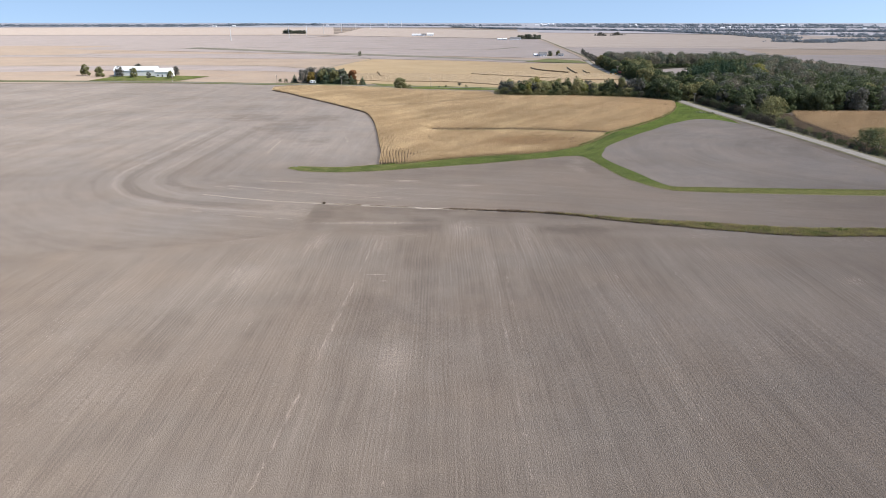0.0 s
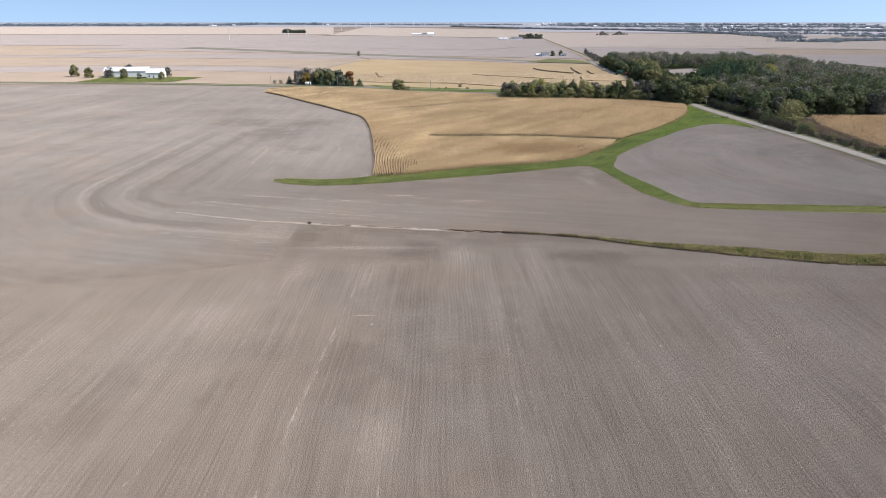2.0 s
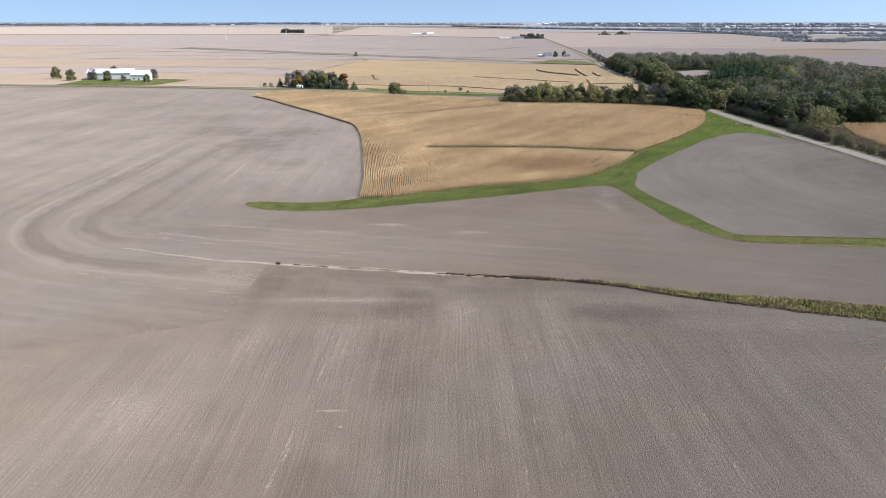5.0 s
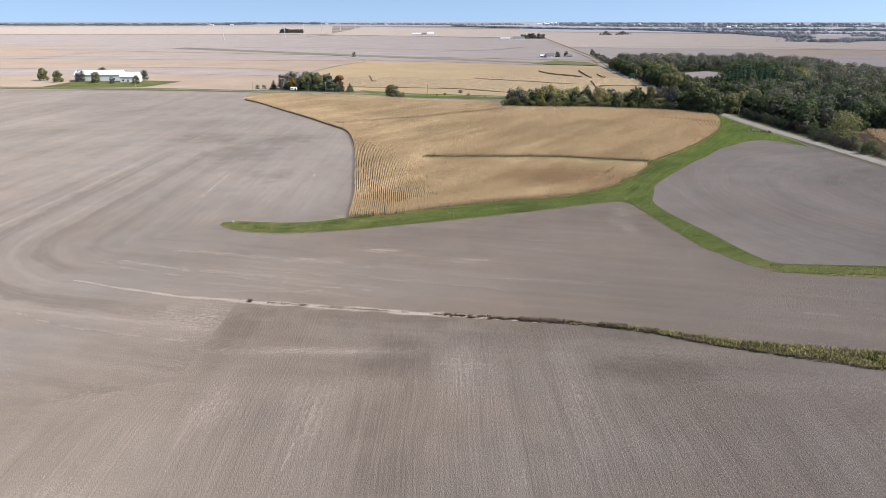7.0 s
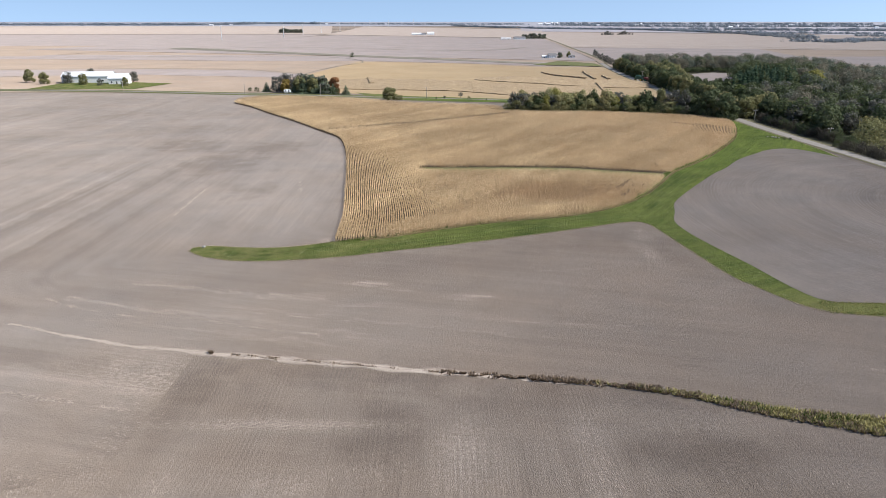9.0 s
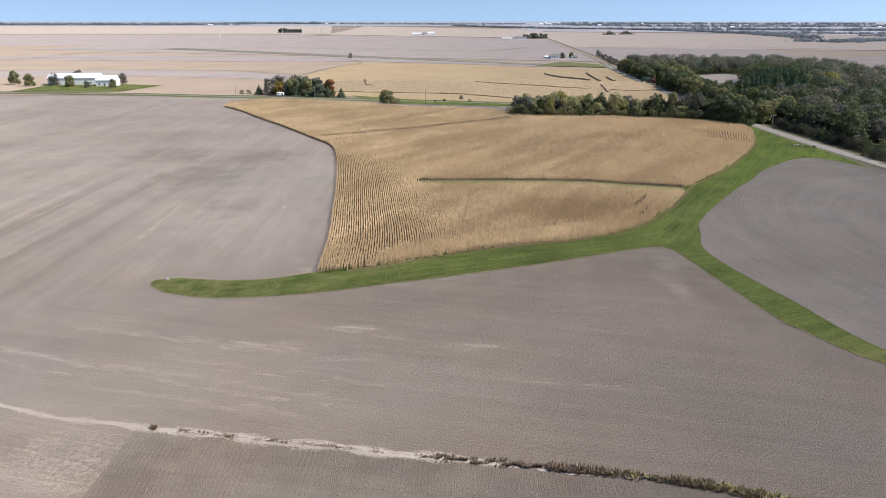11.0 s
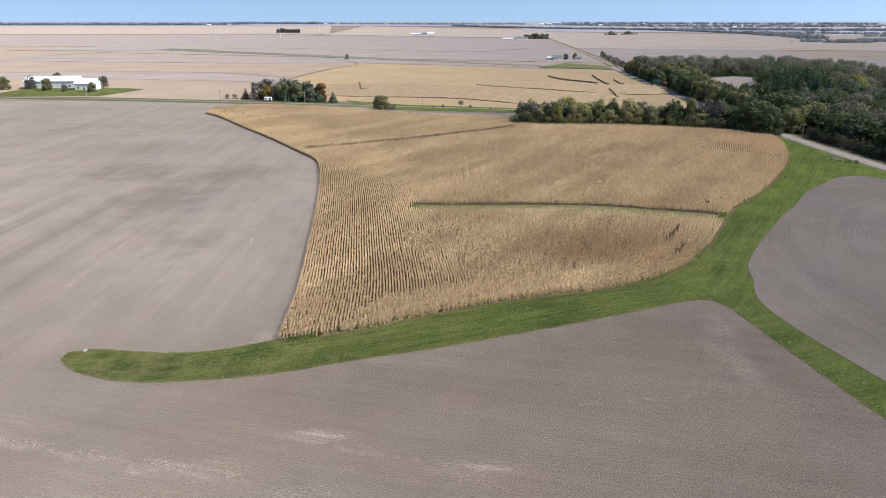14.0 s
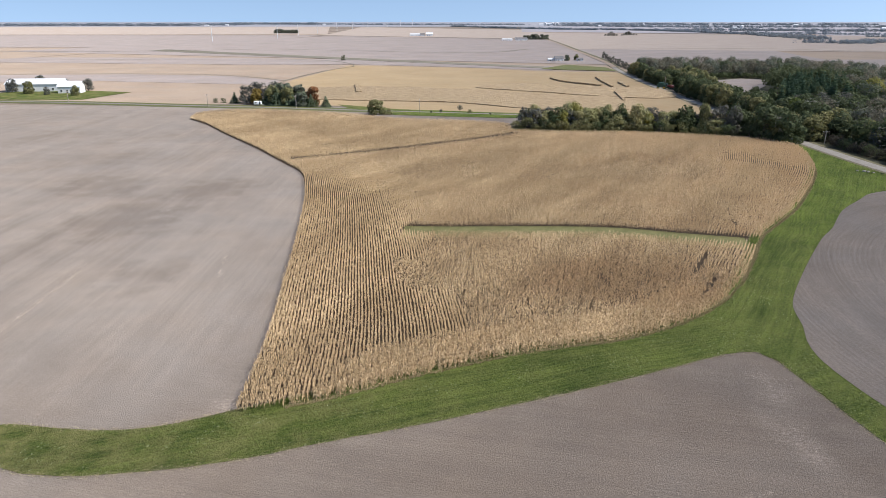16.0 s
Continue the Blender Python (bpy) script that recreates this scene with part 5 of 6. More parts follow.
# spruces beside the clearing
grow([(178, 500), (216, 492), (250, 558), (270, 612), (242, 612), (212, 560)], 6.2, [(SPRUCE, 9), (GREEN, 1)], 1.2, 1.6, WOODS)
grow([(178, 464), (232, 464), (236, 488), (180, 498)], 8.6, [(GREEN, 2), (GREY, 1)], 0.95, 1.3, WOODS)
# near part, grey and dark
grow([(159, 352), (186, 352), (262, 358), (262, 395), (158, 400)], 9.0, [(GREY, 3), (GREEN, 9), (OLIVE, 1)], 1.0, 1.4, WOODS)


def woodland(name, ring, spacing, material, share, cards, size, label, tall=(9.5, 15.0)):
    """The depth of the woods, where no single tree can be told from the next: crowns on a jittered grid."""
    ring = np.asarray(ring, float)
    (x0, y0), (x1, y1) = ring.min(0), ring.max(0)
    rng = np.random.default_rng(len(label) + int(x0))
    gx, gy = np.meshgrid(np.arange(x0, x1, spacing), np.arange(y0, y1, spacing * 0.9))
    at = np.column_stack([gx.ravel(), gy.ravel()]) + rng.uniform(-0.45, 0.45, (gx.size, 2)) * spacing
    at = at[inside(at, ring)]
    at = at[rng.uniform(0, 1, len(at)) < share]
    lobes = []
    for x, y in at:
        h = rng.uniform(*tall)
        r = h * rng.uniform(0.28, 0.42)
        lobes.append((x, y, h * 0.58, r, r, h * 0.40))
        for i in range(4):
            a, k = rng.uniform(0, 6.28), r * rng.uniform(0.45, 0.8)
            lobes.append((x + math.cos(a) * k, y + math.sin(a) * k, h * rng.uniform(0.35, 0.85), r * 0.5, r * 0.5, r * 0.45))
    v, t = leaf_cards(lobes, len(at) * cards, size, 0.6, rng)
    v[:, 2] = np.maximum(v[:, 2], 0.1)
    return tagged(part(name, mesh_fast(name, v, t, material), material), label, "woods", kind="stuff")


# the rest of the woods
DEEP = [(275, 515), (300, 480), (326, 530), (342, 640), (372, 735), (380, 800), (300, 815), (190, 815), (186, 705), (215, 708), (250, 722), (285, 700), (300, 615), (288, 560)]
SIDE = [(172, 395), (262, 392), (262, 356), (330, 362), (338, 520), (326, 530), (300, 480), (275, 515), (235, 466), (174, 464)]
woodland("woodland", [(222, 606), (242, 612), (300, 612), (292, 700), (275, 692)], 8.0, LEAF_GREEN, 1.0, 300, 0.52, "dark green trees edging the clearing")
REST = [(220, 494), (275, 515), (288, 560), (300, 615), (273, 612), (254, 560)]
for ring, russet, dim, green in ((DEEP, 0.60, 0.35, 0.15), (SIDE, 0.18, 0.34, 0.55), (REST, 0.35, 0.40, 0.30)):
    woodland("woodland", ring, 9.4, LEAF_RUSSET, russet, 360, 0.46, "grey-brown thinning crowns deep in the woods")
    woodland("woodland", ring, 9.4, LEAF_DIM, dim, 360, 0.46, "dull green crowns deep in the woods")
    woodland("woodland", ring, 9.4, LEAF_GREEN, green, 360, 0.46, "dark green crowns deep in the woods")
woodland("woodland", [(218, 697), (252, 714), (275, 694), (285, 706), (252, 734), (214, 712)], 3.6, LEAF_GREEN, 1.0, 70, 0.5, "low green undergrowth behind the clearing", (3.0, 5.5))
plant(FRESH[0], 168, 462, 1.25, tree_rng, 1.2, group=WOODS)
plant(FRESH[0], 226, 402, 1.2, tree_rng, 1.15, group=WOODS)
plant(YELLOW[0], 245, 524, 1.75, tree_rng, 1.7, group=WOODS)
plant(YELLOW[0], 232, 372, 1.1, tree_rng, group=WOODS)

# the hedgerow trees behind the corn
HEDGE = "hedgerow trees behind the corn"
for i in range(64):
    t = i / 63
    x = 40 + 98 * t + tree_rng.uniform(-1.5, 1.5)
    y = float(np.interp(x, [36, 56, 80, 102, 122, 131, 140], [440, 434, 433, 429, 423, 418, 406])) + tree_rng.uniform(1, 10)
    kind = tree_rng.choices([TAN, OLIVE, GREEN, GREY, YELLOW], [5, 2, 3.0, 0.6 + 2.0 * t, 0.7])[0]
    plant(tree_rng.choice(kind), x, y, (tree_rng.uniform(0.75, 1.3) + 0.1 * t) * (0.85 if i % 3 else 1.0), tree_rng, tree_rng.uniform(0.85, 1.3), group=HEDGE)
for x, y, s in ((36, 437, 0.45), (41, 436, 0.6), (48, 434, 0.6), (55, 433, 0.5), (62, 433, 0.55), (70, 432, 0.5), (78, 432, 0.55), (87, 431, 0.5), (96, 429, 0.55), (105, 427, 0.55), (113, 423, 0.6), (121, 420, 0.55), (128, 415, 0.6), (134, 409, 0.6), (44, 433.5, 0.35), (51, 432.5, 0.4), (59, 431.5, 0.34), (66, 431, 0.42), (74, 430.5, 0.36), (83, 430, 0.4), (91, 428.5, 0.36), (100, 426.5, 0.42), (109, 423.5, 0.36), (117, 420.5, 0.4)):
    plant(tree_rng.choice(BUSH + GREENBUSH), x, y, s, tree_rng, group=HEDGE)
plant(YELLOW[0], 56, 436, 0.95, tree_rng, 0.8, group=HEDGE)
plant(YELLOW[0], 92, 432, 0.9, tree_rng, 0.75, group=HEDGE)
plant(GREEN[1], 139, 405, 1.3, tree_rng, 1.35, group=HEDGE)
plant(GREEN[2], 133, 413, 1.4, tree_rng, 1.4, group=HEDGE)

# roadside bushes and dead weeds beside the small corn field
edge = smooth_line([(160, 236), (161, 262), (163, 285), (167, 312), (176, 340)], 3.0)
tufts("dead_weeds", fringe(edge, 2600, 1.6), 1.1, 0.6, 0.10, 6, DRY_BLADES, "brown dead weeds along a field edge", "weeds")
ROADSIDE = "roadside bushes"
for k in range(78):
    y = 230 + k * 2.35
    x = float(np.interp(y, ROAD[:, 1], ROAD[:, 0])) + (tree_rng.uniform(4.0, 7.5) if y < 332 else tree_rng.uniform(7.6, 10.5))
    size = tree_rng.uniform(0.15, 0.26) if y < 296 else tree_rng.uniform(0.26, 0.5)
    plant(tree_rng.choice(BRUSH + GREENBUSH), x, y, size, tree_rng, size * 0.85, group=ROADSIDE)
for x, y, s in ((166, 336, 1.0), (173, 347, 0.95), (160, 318, 0.42), (163, 366, 0.9), (161, 385, 0.85), (158, 300, 0.3), (159, 285, 0.26), (161, 308, 0.4), (160, 272, 0.25),
                (161, 247, 0.78), (168, 256, 0.7), (162, 237, 0.7), (175, 262, 0.6), (160, 256, 0.24), (182, 246, 0.6), (172, 232, 0.6), (157, 330, 0.34), (156, 345, 0.4)):
    plant(tree_rng.choice(BUSH + GREENBUSH), x, y, s, tree_rng, s * 1.1, group=ROADSIDE)

# farmyard trees beyond the corn
YARD = "trees round the farmhouse"
for x, y, s in ((-95, 532, 1.25), (-90, 528, 1.15), (-86, 531, 1.3), (-82, 527, 1.05), (-78, 530, 1.1), (-74, 526, 0.95), (-91, 536, 1.35), (-117, 538, 0.75), (-61, 520, 0.72), (-70, 524, 0.8)):
    plant(tree_rng.choice(PALE_SPRUCE), x, y, s * 0.86, tree_rng, s * 1.35, group=YARD)
for x, y, s in ((-110, 536, 1.1), (-106, 542, 1.3), (-101, 540, 1.25), (-96, 545, 1.3)):
    plant(tree_rng.choice(GREY), x, y, s, tree_rng, group=YARD)
for x, y, s in ((-93, 531, 1.2), (-84, 528, 1.1), (-79, 533, 1.2), (-89, 538, 1.3), (-75, 523, 0.8)):
    plant(tree_rng.choice(DIM + OLIVE), x, y, s, tree_rng, group=YARD)
plant(RUST[0], -70, 530, 1.12, tree_rng, 1.05, group=YARD)
plant(GOLD[0], -103, 533, 0.95, tree_rng, group=YARD)
for x, y, s in ((-129, 540, 0.3), (-124, 539, 0.32), (-67, 519, 0.45), (-76, 522, 0.4)):
    plant(tree_rng.choice(GREENBUSH), x, y, s, tree_rng, group=YARD)
plant(OLIVE[0], -30, 489, 0.82, tree_rng, 1.15, group=YARD)
plant(BUSH[0], -24, 487, 0.34, tree_rng, 0.4, group=YARD)
plant(BARE[0], 13, 498, 0.42, tree_rng, 0.5)
plant(BUSH[0], 18, 494, 0.2, tree_rng)
for x, y, s in ((-2, 490, 0.22), (3, 492, 0.26), (28, 484, 0.18)):
    plant(BARE[0], x, y, s, tree_rng)
for x, y, s in ((-268, 590, 0.9), (-285, 600, 1.0), (-252, 583, 0.6), (-300, 595, 1.0), (-232, 580, 0.7), (-275, 618, 1.1), (-240, 612, 0.9), (-320, 610, 1.1)):
    plant(tree_rng.choice(GREY + OLIVE), x, y, s, tree_rng, group="trees round the white farm")

# trees beside the far road and the far farms
for x, y, s in ((183, 800, 0.7), (186, 826, 0.85), (189, 850, 0.8), (191, 872, 0.9), (195, 900, 0.75), (198, 930, 0.85), (203, 965, 0.7), (208, 1000, 0.8), (213, 1035, 0.95)):
    plant(tree_rng.choice(GREY + BARE), x, y, s, tree_rng, s * 0.85, group="trees beside the far road")
for x, y, s in ((154, 976, 0.8), (168, 988, 0.85), (158, 985, 0.5)):
    plant(tree_rng.choice(OLIVE + DIM), x, y, s, tree_rng, s * 0.9, group="trees at the small farm")
for i in range(9):
    plant(tree_rng.choice(DIM), 222 + i * 7.5, 1985 + tree_rng.uniform(-8, 12), tree_rng.uniform(1.2, 1.7), tree_rng, group="shelter belt of a far farm")
for x, y, s in ((540, 2425, 0.8), (550, 2420, 1.2), (560, 2430, 1.5), (568, 2424, 1.0), (577, 2425, 0.7), (600, 2450, 0.6), (612, 2470, 0.8), (622, 2480, 1.2), (631, 2486, 1.5), (640, 2490, 1.1), (649, 2485, 0.8), (660, 2488, 0.6)):
    plant(tree_rng.choice(GREY), x, y, s, tree_rng, s * 1.3, z=rise(y), group="clump of far trees")
for i in range(13):
    x, y = -632 + i * 7.2, 2760 + tree_rng.uniform(-10, 12)
    plant(tree_rng.choice(DIM), x, y, tree_rng.uniform(1.3, 2.0), tree_rng, z=rise(y), group="grove in the far fields")


def far_wood(name, line, n, depth, height, label):
    """A belt of distant trees along a line, too many and too far to count."""
    line = smooth_line(line, 25.0)
    rng = np.random.default_rng(abs(int(line[0][0])) + n)
    k = rng.integers(0, len(line), n)
    at = line[k] + rng.normal(0, depth, (n, 2)) * np.array([1.2, 1.0])
    lobes = []
    for x, y in at:
        h = height * rng.uniform(0.6, 1.25)
        r = h * rng.uniform(0.4, 0.75)
        lobes.append((x, y, rise(y) + h * 0.5, r, r, h * 0.55))
        lobes.append((x + r * 0.8, y, rise(y) + h * 0.35, r * 0.7, r * 0.7, h * 0.4))
    v, t = leaf_cards(lobes, n * 26, height * 0.2, 0.6, rng)
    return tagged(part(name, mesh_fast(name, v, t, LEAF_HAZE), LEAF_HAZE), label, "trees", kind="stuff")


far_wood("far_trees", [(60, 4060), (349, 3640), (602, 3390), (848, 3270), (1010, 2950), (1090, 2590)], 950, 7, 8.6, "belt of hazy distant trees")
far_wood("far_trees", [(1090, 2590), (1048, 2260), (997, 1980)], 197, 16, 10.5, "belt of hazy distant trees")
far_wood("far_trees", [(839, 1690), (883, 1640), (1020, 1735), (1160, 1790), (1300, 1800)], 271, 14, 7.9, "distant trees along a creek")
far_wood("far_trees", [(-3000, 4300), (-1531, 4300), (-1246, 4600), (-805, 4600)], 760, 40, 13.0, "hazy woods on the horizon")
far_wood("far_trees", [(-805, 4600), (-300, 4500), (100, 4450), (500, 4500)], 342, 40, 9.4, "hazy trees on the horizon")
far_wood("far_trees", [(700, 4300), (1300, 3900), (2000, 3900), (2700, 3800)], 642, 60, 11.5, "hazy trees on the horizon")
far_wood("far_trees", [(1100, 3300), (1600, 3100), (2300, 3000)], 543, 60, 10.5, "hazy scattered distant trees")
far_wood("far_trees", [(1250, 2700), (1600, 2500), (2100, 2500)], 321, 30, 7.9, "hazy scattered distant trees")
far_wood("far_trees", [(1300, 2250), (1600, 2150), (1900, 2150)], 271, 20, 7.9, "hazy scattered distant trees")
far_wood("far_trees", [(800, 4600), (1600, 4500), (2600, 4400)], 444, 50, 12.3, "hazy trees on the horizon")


# ---- poles ----
def utility_pole(height, label):
    """A wooden pole with a crossarm and insulators."""
    root = tagged(new("utility_pole"), label, "pole")
    part("post", rod((0, 0, -0.5), (0, 0, height), 0.19, 0.13, 10), POLE_WOOD, root)
    arm = part("crossarm", block(2.6, 0.14, 0.16, 0, 0.14, height - 0.7, 0.02), POLE_WOOD, root)
    for x in (-1.15, -0.45, 0.45, 1.15):
        part("insulator", rod((x, 0.14, height - 0.54), (x, 0.14, height - 0.30), 0.06, 0.04, 8), WHITE_PAINT, arm)
    return root


first = utility_pole(7.0, "weathered wooden utility pole with a crossarm")
tagged(first, group="poles along the lanes")
first.matrix_basis = pose(-127, 521, 0, 0, 0, 80)
for x, y, r in ((-76.5, 515, 80), (-215, 540, 80), (164.5, 636, 5), (178, 740, 5), (-8, 497, 80)):
    copy_thing(first, pose(x, y, 0, 0, 0, r))


short = utility_pole(5.2, "short grey utility pole beside the gravel road")
tagged(short, group="poles along the gravel road")
short.matrix_basis = pose(152.2, 403, 0, 0, 0, 5)
copy_thing(short, pose(156.5, 346, 0, 0, 0, 5))


def steel_pole(height, label):
    """A tall tapered steel transmission pole with three arms."""
    root = tagged(new("transmission_pole"), label, "pole")
    part("shaft", rod((0, 0, -0.5), (0, 0, height), 1.1, 0.55, 10), STEEL, root)
    for z, s in ((0.97, 1), (0.90, -1), (0.83, 1)):
        arm = part("arm", rod((0, 0, height * z), (s * 2.6, 0, height * z + 0.6), 0.22, 0.12, 6), STEEL, root)
        part("insulator", rod((s * 2.5, 0, height * z + 0.5), (s * 2.5, 0, height * z - 1.0), 0.12, 0.12, 6), WHITE_PAINT, arm)
    return root


tower = steel_pole(36.0, "tall pale steel transmission pole in open fields")
tagged(tower, group="transmission line")
tower.matrix_basis = pose(-563, 1843, 0, 0, 0, 10)
for x, y in ((-466, 2110), (-484, 2480), (-470, 2760), (-455, 3150), (-433, 3500), (-387, 3760), (-298, 3900), (-240, 4150), (-180, 4350)):
    copy_thing(tower, pose(x, y, rise(y), 0, 0, 10))


# ---- farm buildings ----
def gabled(name, category, w, d, h, top, wall, roof, label, windows=3):
    """A building with a gabled roof that overhangs, a door and windows along its front (towards -y)."""
    root = tagged(new(name), label, category)
    bm = block(w, d, h, 0, 0, 0, 0.04)
    for s in (-1, 1):
        x = s * (w / 2 - 0.02)
        vs = [bm.verts.new(q) for q in ((x, -d / 2, h), (x, d / 2, h), (x, 0, h + top))]
        bm.faces.new(vs if s > 0 else vs[::-1])
    part("wall", bm, wall, root)
    over, thick = 0.45, 0.18
    k = top / (d / 2)
    bm = bmesh.new()
    pts = [(-d / 2 - over, h - over * k), (0, h + top), (d / 2 + over, h - over * k)]
    ring = [(y, z + thick) for y, z in pts] + [(y, z) for y, z in pts[::-1]]
    lo = [bm.verts.new((-w / 2 - over, y, z)) for y, z in ring]
    hi = [bm.verts.new((w / 2 + over, y, z)) for y, z in ring]
    for i in range(6):
        j = (i + 1) % 6
        bm.faces.new((lo[i], hi[i], hi[j], lo[j]))
    for q in ((0, 1, 4, 5), (1, 2, 3, 4)):
        bm.faces.new([lo[i] for i in q])
        bm.faces.new([hi[i] for i in q[::-1]])
    bmesh.ops.recalc_face_normals(bm, faces=bm.faces[:])
    part("roof", bm, roof, root)
    part("door", block(1.1, 0.12, 2.1, -w * 0.08, -d / 2 - 0.02, 0.1, 0.02), ROOF, root)
    for i in range(windows):
        x = -w / 2 + w * (i + 0.5) / windows
        if abs(x + w * 0.08) > 1.3:
            frame_part = part("window", block(1.3, 0.12, 1.4, x, -d / 2 - 0.02, 1.0, 0.02), WHITE_PAINT, root)
            part("pane", block(1.1, 0.04, 1.2, x, -d / 2 - 0.09, 1.1, 0.01), GLASS, frame_part)
    return root


def bin_(height, radius, label):
    """A round steel grain bin with a conical roof and a cap."""
    root = tagged(new("grain_bin"), label, "grain bin")
    part("wall", rod((0, 0, 0), (0, 0, height), radius, radius, 20), STEEL, root)
    part("roof", rod((0, 0, height), (0, 0, height + radius * 0.55), radius * 1.03, 0.5, 20), ROOF_PALE, root)
    part("cap", rod((0, 0, height + radius * 0.5), (0, 0, height + radius * 0.55 + 0.5), 0.55, 0.45, 10), STEEL, root)
    return root


def stand(ob, x, y, turn=0.0):
    ob.matrix_basis = pose(x, y, rise(y), 0, 0, turn)
    return ob


stand(gabled("farmhouse", "house", 10, 7, 3.6, 2.4, WHITE, ROOF, "white farmhouse with a grey roof among trees"), 143, 968, 8)
stand(gabled("shed", "shed", 6, 5, 2.4, 1.3, WHITE, ROOF_PALE, "small white farm shed"), 133.5, 970, 8)
stand(gabled("garage", "garage", 7, 6, 2.4, 1.4, WHITE, ROOF, "small white garage beside trees"), 169, 972, 8)
stand(gabled("machine_shed", "barn", 40, 16, 5, 3, WHITE, ROOF_PALE, "long white machine shed in far fields"), -84, 2410, 5)
stand(gabled("barn", "barn", 22, 16, 6, 5, WHITE, ROOF_PALE, "white barn in far fields"), -40, 2412, 5)
stand(gabled("farmhouse", "house", 16, 11, 5, 3.5, WHITE, ROOF, "white farmhouse in far fields"), -62, 2405, 0)
stand(gabled("machine_shed", "barn", 30, 14, 4.5, 3, WHITE, ROOF, "long low white barn by a shelter belt"), 204, 1908, 4)
for x in (160, 174):
    stand(gabled("shed", "shed", 12, 8, 3, 2, WHITE, ROOF_PALE, "low white shed in far fields", 2), x, 1900, 4)
stand(gabled("machine_shed", "barn", 36, 15, 5.0, 3.0, WHITE, ROOF_PALE, "long white metal farm shed"), -274, 612, 8)
stand(gabled("farmhouse", "house", 14, 9, 4.5, 3.0, WHITE, ROOF_PALE, "white farmhouse by the lane"), -244, 598, 8)
stand(gabled("farmhouse", "house", 12, 9, 4.2, 2.8, WHITE, ROOF, "white farmhouse hidden by spruces"), -99, 548, 10)
for x, y, w in ((-1361, 4160, 24), (-1286, 4300, 20), (-732, 4450, 18), (611, 4450, 24), (668, 4500, 36), (2117, 4300, 30), (1500, 3700, 22), (1750, 3400, 20), (1150, 4200, 26), (1900, 2800, 16), (900, 4100, 20), (2200, 3600, 20)):
    stand(gabled("far_barn", "barn", w, w * 0.5, 5, 3.5, WHITE, ROOF_PALE, "white barn far off in hazy fields", 4), x, y, tree_rng.uniform(-20, 20))
first_bin = stand(bin_(12, 8, "pale round grain bin far off"), 690, 4480)
tagged(first_bin, group="far grain bins")
for x, y in ((640, 4450), (720, 4490), (2160, 4320), (1540, 3710), (1180, 4220)):
    copy_thing(first_bin, pose(x, y, rise(y)))


# ---- machines ----
def wheel(radius, width, x, y, parent, rim=YELLOW_PAINT):
    w = part("wheel", rod((x - width / 2, y, radius), (x + width / 2, y, radius), radius, radius, 20), RUBBER, parent)
    part("rim", rod((x - width / 2 - 0.03, y, radius), (x + width / 2 + 0.03, y, radius), radius * 0.55, radius * 0.55, 14), rim, w)


def combine(x, y, turn):
    root = tagged(new("combine_harvester"), "green combine harvester parked at the field edge", "combine")
    bm = block(3.2, 6.0, 2.2, 0, 0.4, 1.2, 0.2)
    block(2.9, 3.0, 0.9, 0, 1.0, 3.35, 0.15, bm)
    part("body", bm, GREEN_PAINT, root)
    cab = part("cab", block(1.9, 1.7, 1.9, 0, -2.6, 1.9, 0.15), GLASS, root, "dark glass cab")
    part("cab_roof", block(2.1, 1.9, 0.2, 0, -2.6, 3.8, 0.06), GREEN_PAINT, cab)
    bm = block(6.2, 1.2, 0.8, 0, -5.0, 0.25, 0.1)
    for i in range(8):
        rod((-2.8 + i * 0.8, -5.5, 0.5), (-2.8 + i * 0.8, -6.7, 0.2), 0.22, 0.03, 6, bm)
    part("corn_head", bm, GREEN_PAINT, root)
    part("feeder", block(1.2, 2.2, 0.8, 0, -3.6, 0.7, 0.08), GREEN_PAINT, root)
    part("unloading_auger", rod((-1.5, 2.8, 3.6), (-1.7, -2.6, 4.1), 0.22, 0.2, 8), GREEN_PAINT, root)
    for s in (-1, 1):
        wheel(0.95, 0.7, s * 1.75, -1.6, root)
        wheel(0.65, 0.5, s * 1.5, 3.0, root)
    root.matrix_basis = pose(x, y, 0.1, 0, 0, turn)


def grain_truck(x, y, turn):
    root = tagged(new("grain_truck"), "red grain truck waiting beside the woods", "truck")
    part("cab", block(2.3, 1.9, 1.9, 0, -3.2, 0.9, 0.2), RED_PAINT, root)
    part("hood", block(2.0, 1.5, 1.1, 0, -4.7, 0.8, 0.2), RED_PAINT, root)
    part("windscreen", block(1.9, 0.06, 0.8, 0, -4.17, 1.85, 0.02), GLASS, root)
    part("chassis", block(1.0, 8.6, 0.3, 0, -0.7, 0.65, 0.05), RUBBER, root)
    part("box", block(2.5, 5.6, 1.7, 0, 0.8, 1.0, 0.08), RED_PAINT, root)
    for s in (-1, 1):
        for yy in (-4.4, 1.4, 2.6):
            wheel(0.52, 0.35, s * 1.05, yy, root, STEEL)
    root.matrix_basis = pose(x, y, 0.2, 0, 0, turn)


combine(159.0, 624, 60)
grain_truck(164.5, 620, 20)


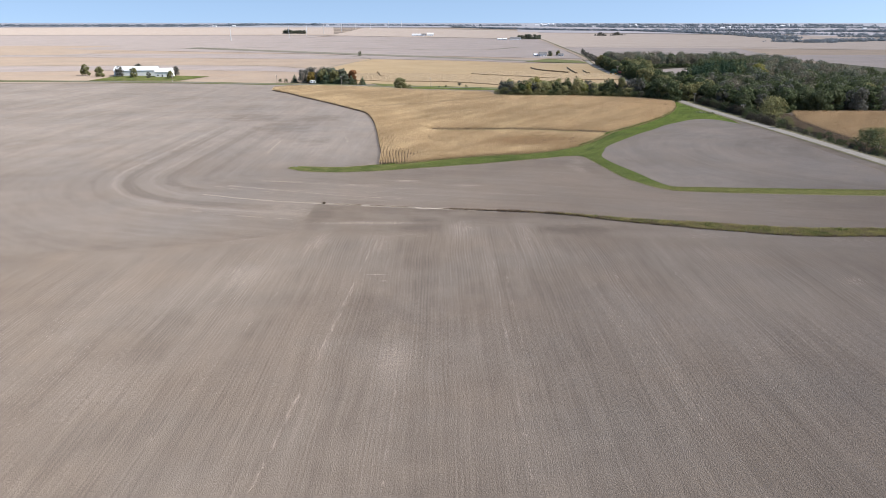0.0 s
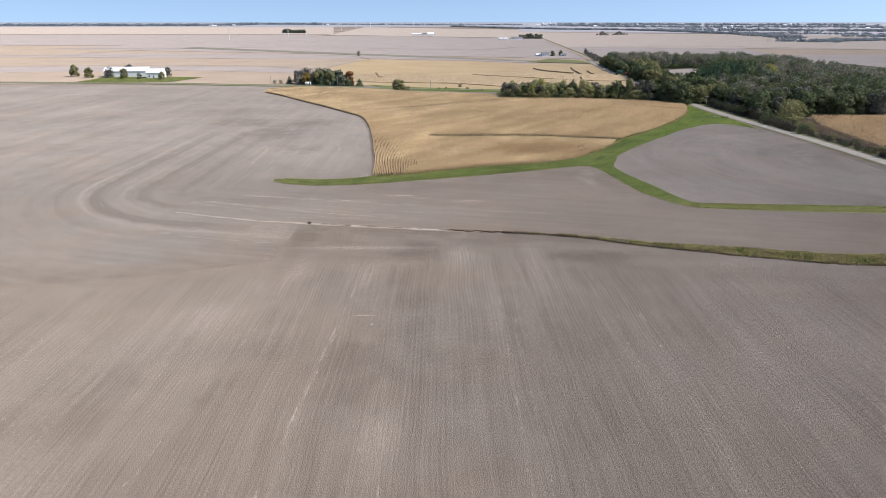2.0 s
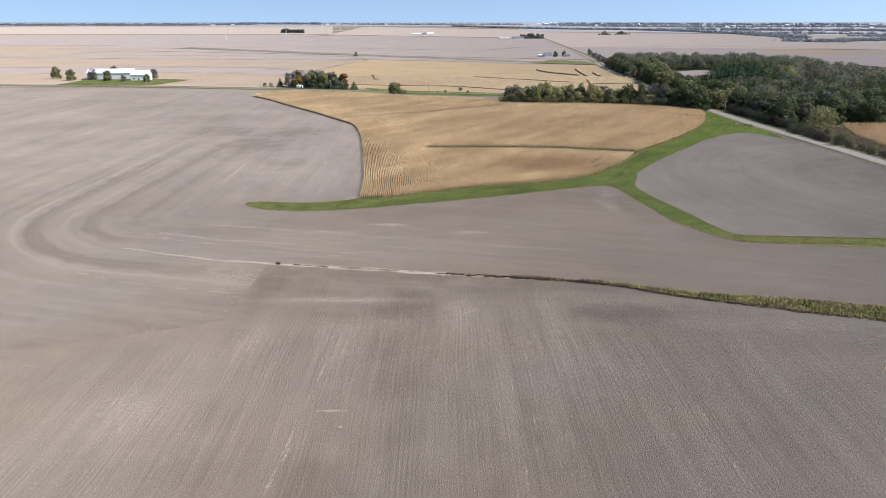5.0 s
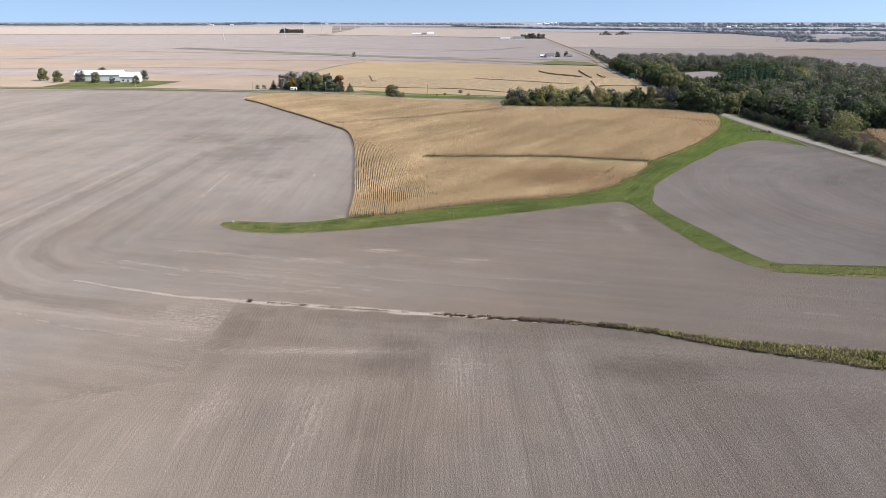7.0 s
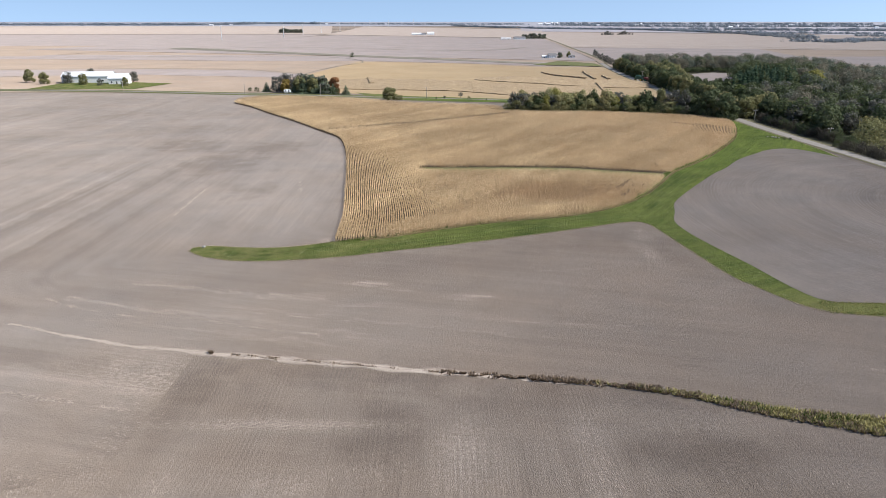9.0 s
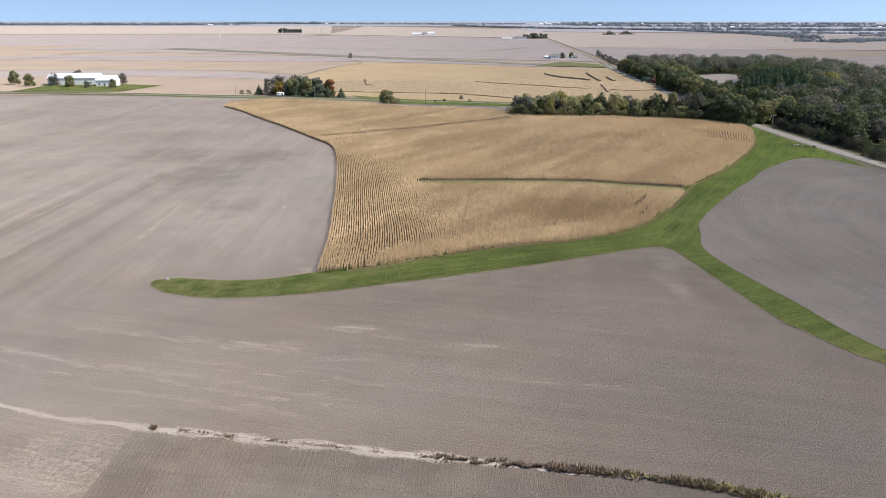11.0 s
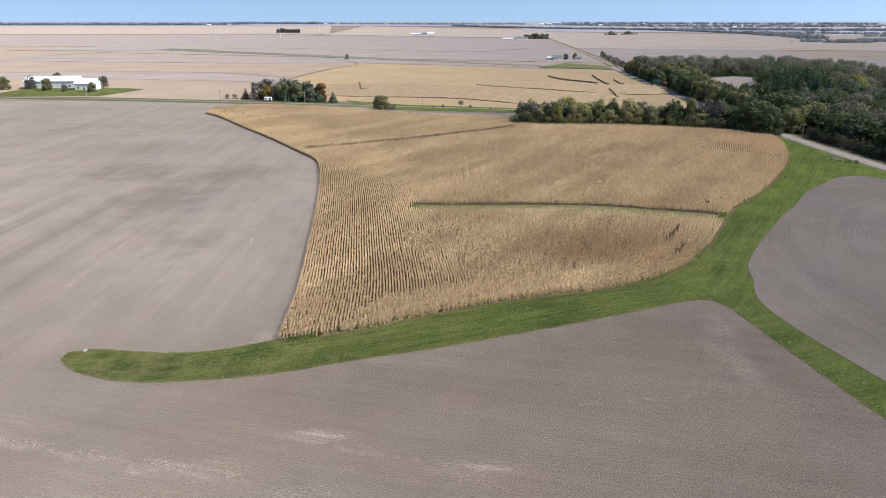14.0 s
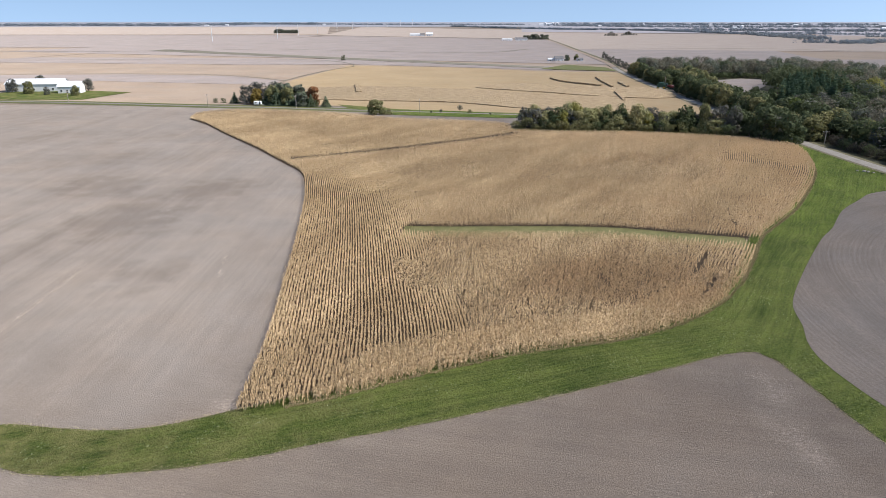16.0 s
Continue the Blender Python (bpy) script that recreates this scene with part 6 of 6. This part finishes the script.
def camper(x, y, turn):
    root = tagged(new("camper_trailer"), "small white camper trailer parked under trees", "trailer")
    part("body", block(4.4, 2.2, 2.0, 0, 0, 0.5, 0.4), WHITE_PAINT, root)
    part("window", block(1.1, 0.06, 0.7, -1.0, -1.1, 1.4, 0.02), GLASS, root)
    part("door", block(0.7, 0.06, 1.7, 1.2, -1.1, 0.6, 0.02), GLASS, root)
    part("drawbar", block(1.4, 0.2, 0.15, 2.8, 0, 0.45, 0.02), STEEL, root)
    for yy in (-1.05, 1.05):
        w = part("wheel", rod((-0.3, yy - 0.12, 0.36), (-0.3, yy + 0.12, 0.36), 0.36, 0.36, 16), RUBBER, root)
        part("rim", rod((-0.3, yy - 0.14, 0.36), (-0.3, yy + 0.14, 0.36), 0.2, 0.2, 12), STEEL, w)
    root.matrix_basis = pose(x, y, 0.1, 0, 0, turn)


camper(-100.5, 526, 10)


# ---- stones ----
def stone(name, x, y, size, seed, material, label):
    """A weathered field stone."""
    bm = bmesh.new()
    bmesh.ops.create_icosphere(bm, subdivisions=2, radius=1.0)
    for v in bm.verts:
        k = 1.0 + 0.35 * noise.noise(v.co * 1.3 + Vector((seed, 0, 0)))
        v.co = Vector((v.co.x * k, v.co.y * k * 0.75, max(v.co.z * k * 0.6, -0.25)))
    ob = tagged(part(name, bm, material), label, "stone")
    ob.matrix_basis = Matrix.LocRotScale((x, y, 0.1 + 0.2 * size), Euler((0, 0, seed)), (size, size, size))
    return ob


stone("field_stone", -48.0, 213.9, 0.45, 1.0, STONE, "grey field stone at the grass tip")
for i, (x, y, s) in enumerate(((135.6, 353.6, 0.5), (137.0, 352.4, 0.8), (137.9, 351.7, 0.7), (138.8, 350.6, 0.5))):
    tagged(stone("rubble_stone", x, y, s * 0.8, 2.0 + i, STONE, "grey broken concrete lying beside the road"), group="rubble beside the road")
for x, y, s in ((139.6, 347.6, 0.10), (141.2, 346.4, 0.12), (137.2, 349.0, 0.07)):
    plant(GREENBUSH[0], x, y, s, tree_rng, group="low shrubs in the grass")
plant(GREENBUSH[0], -118, 985, 0.7, tree_rng, 0.5)
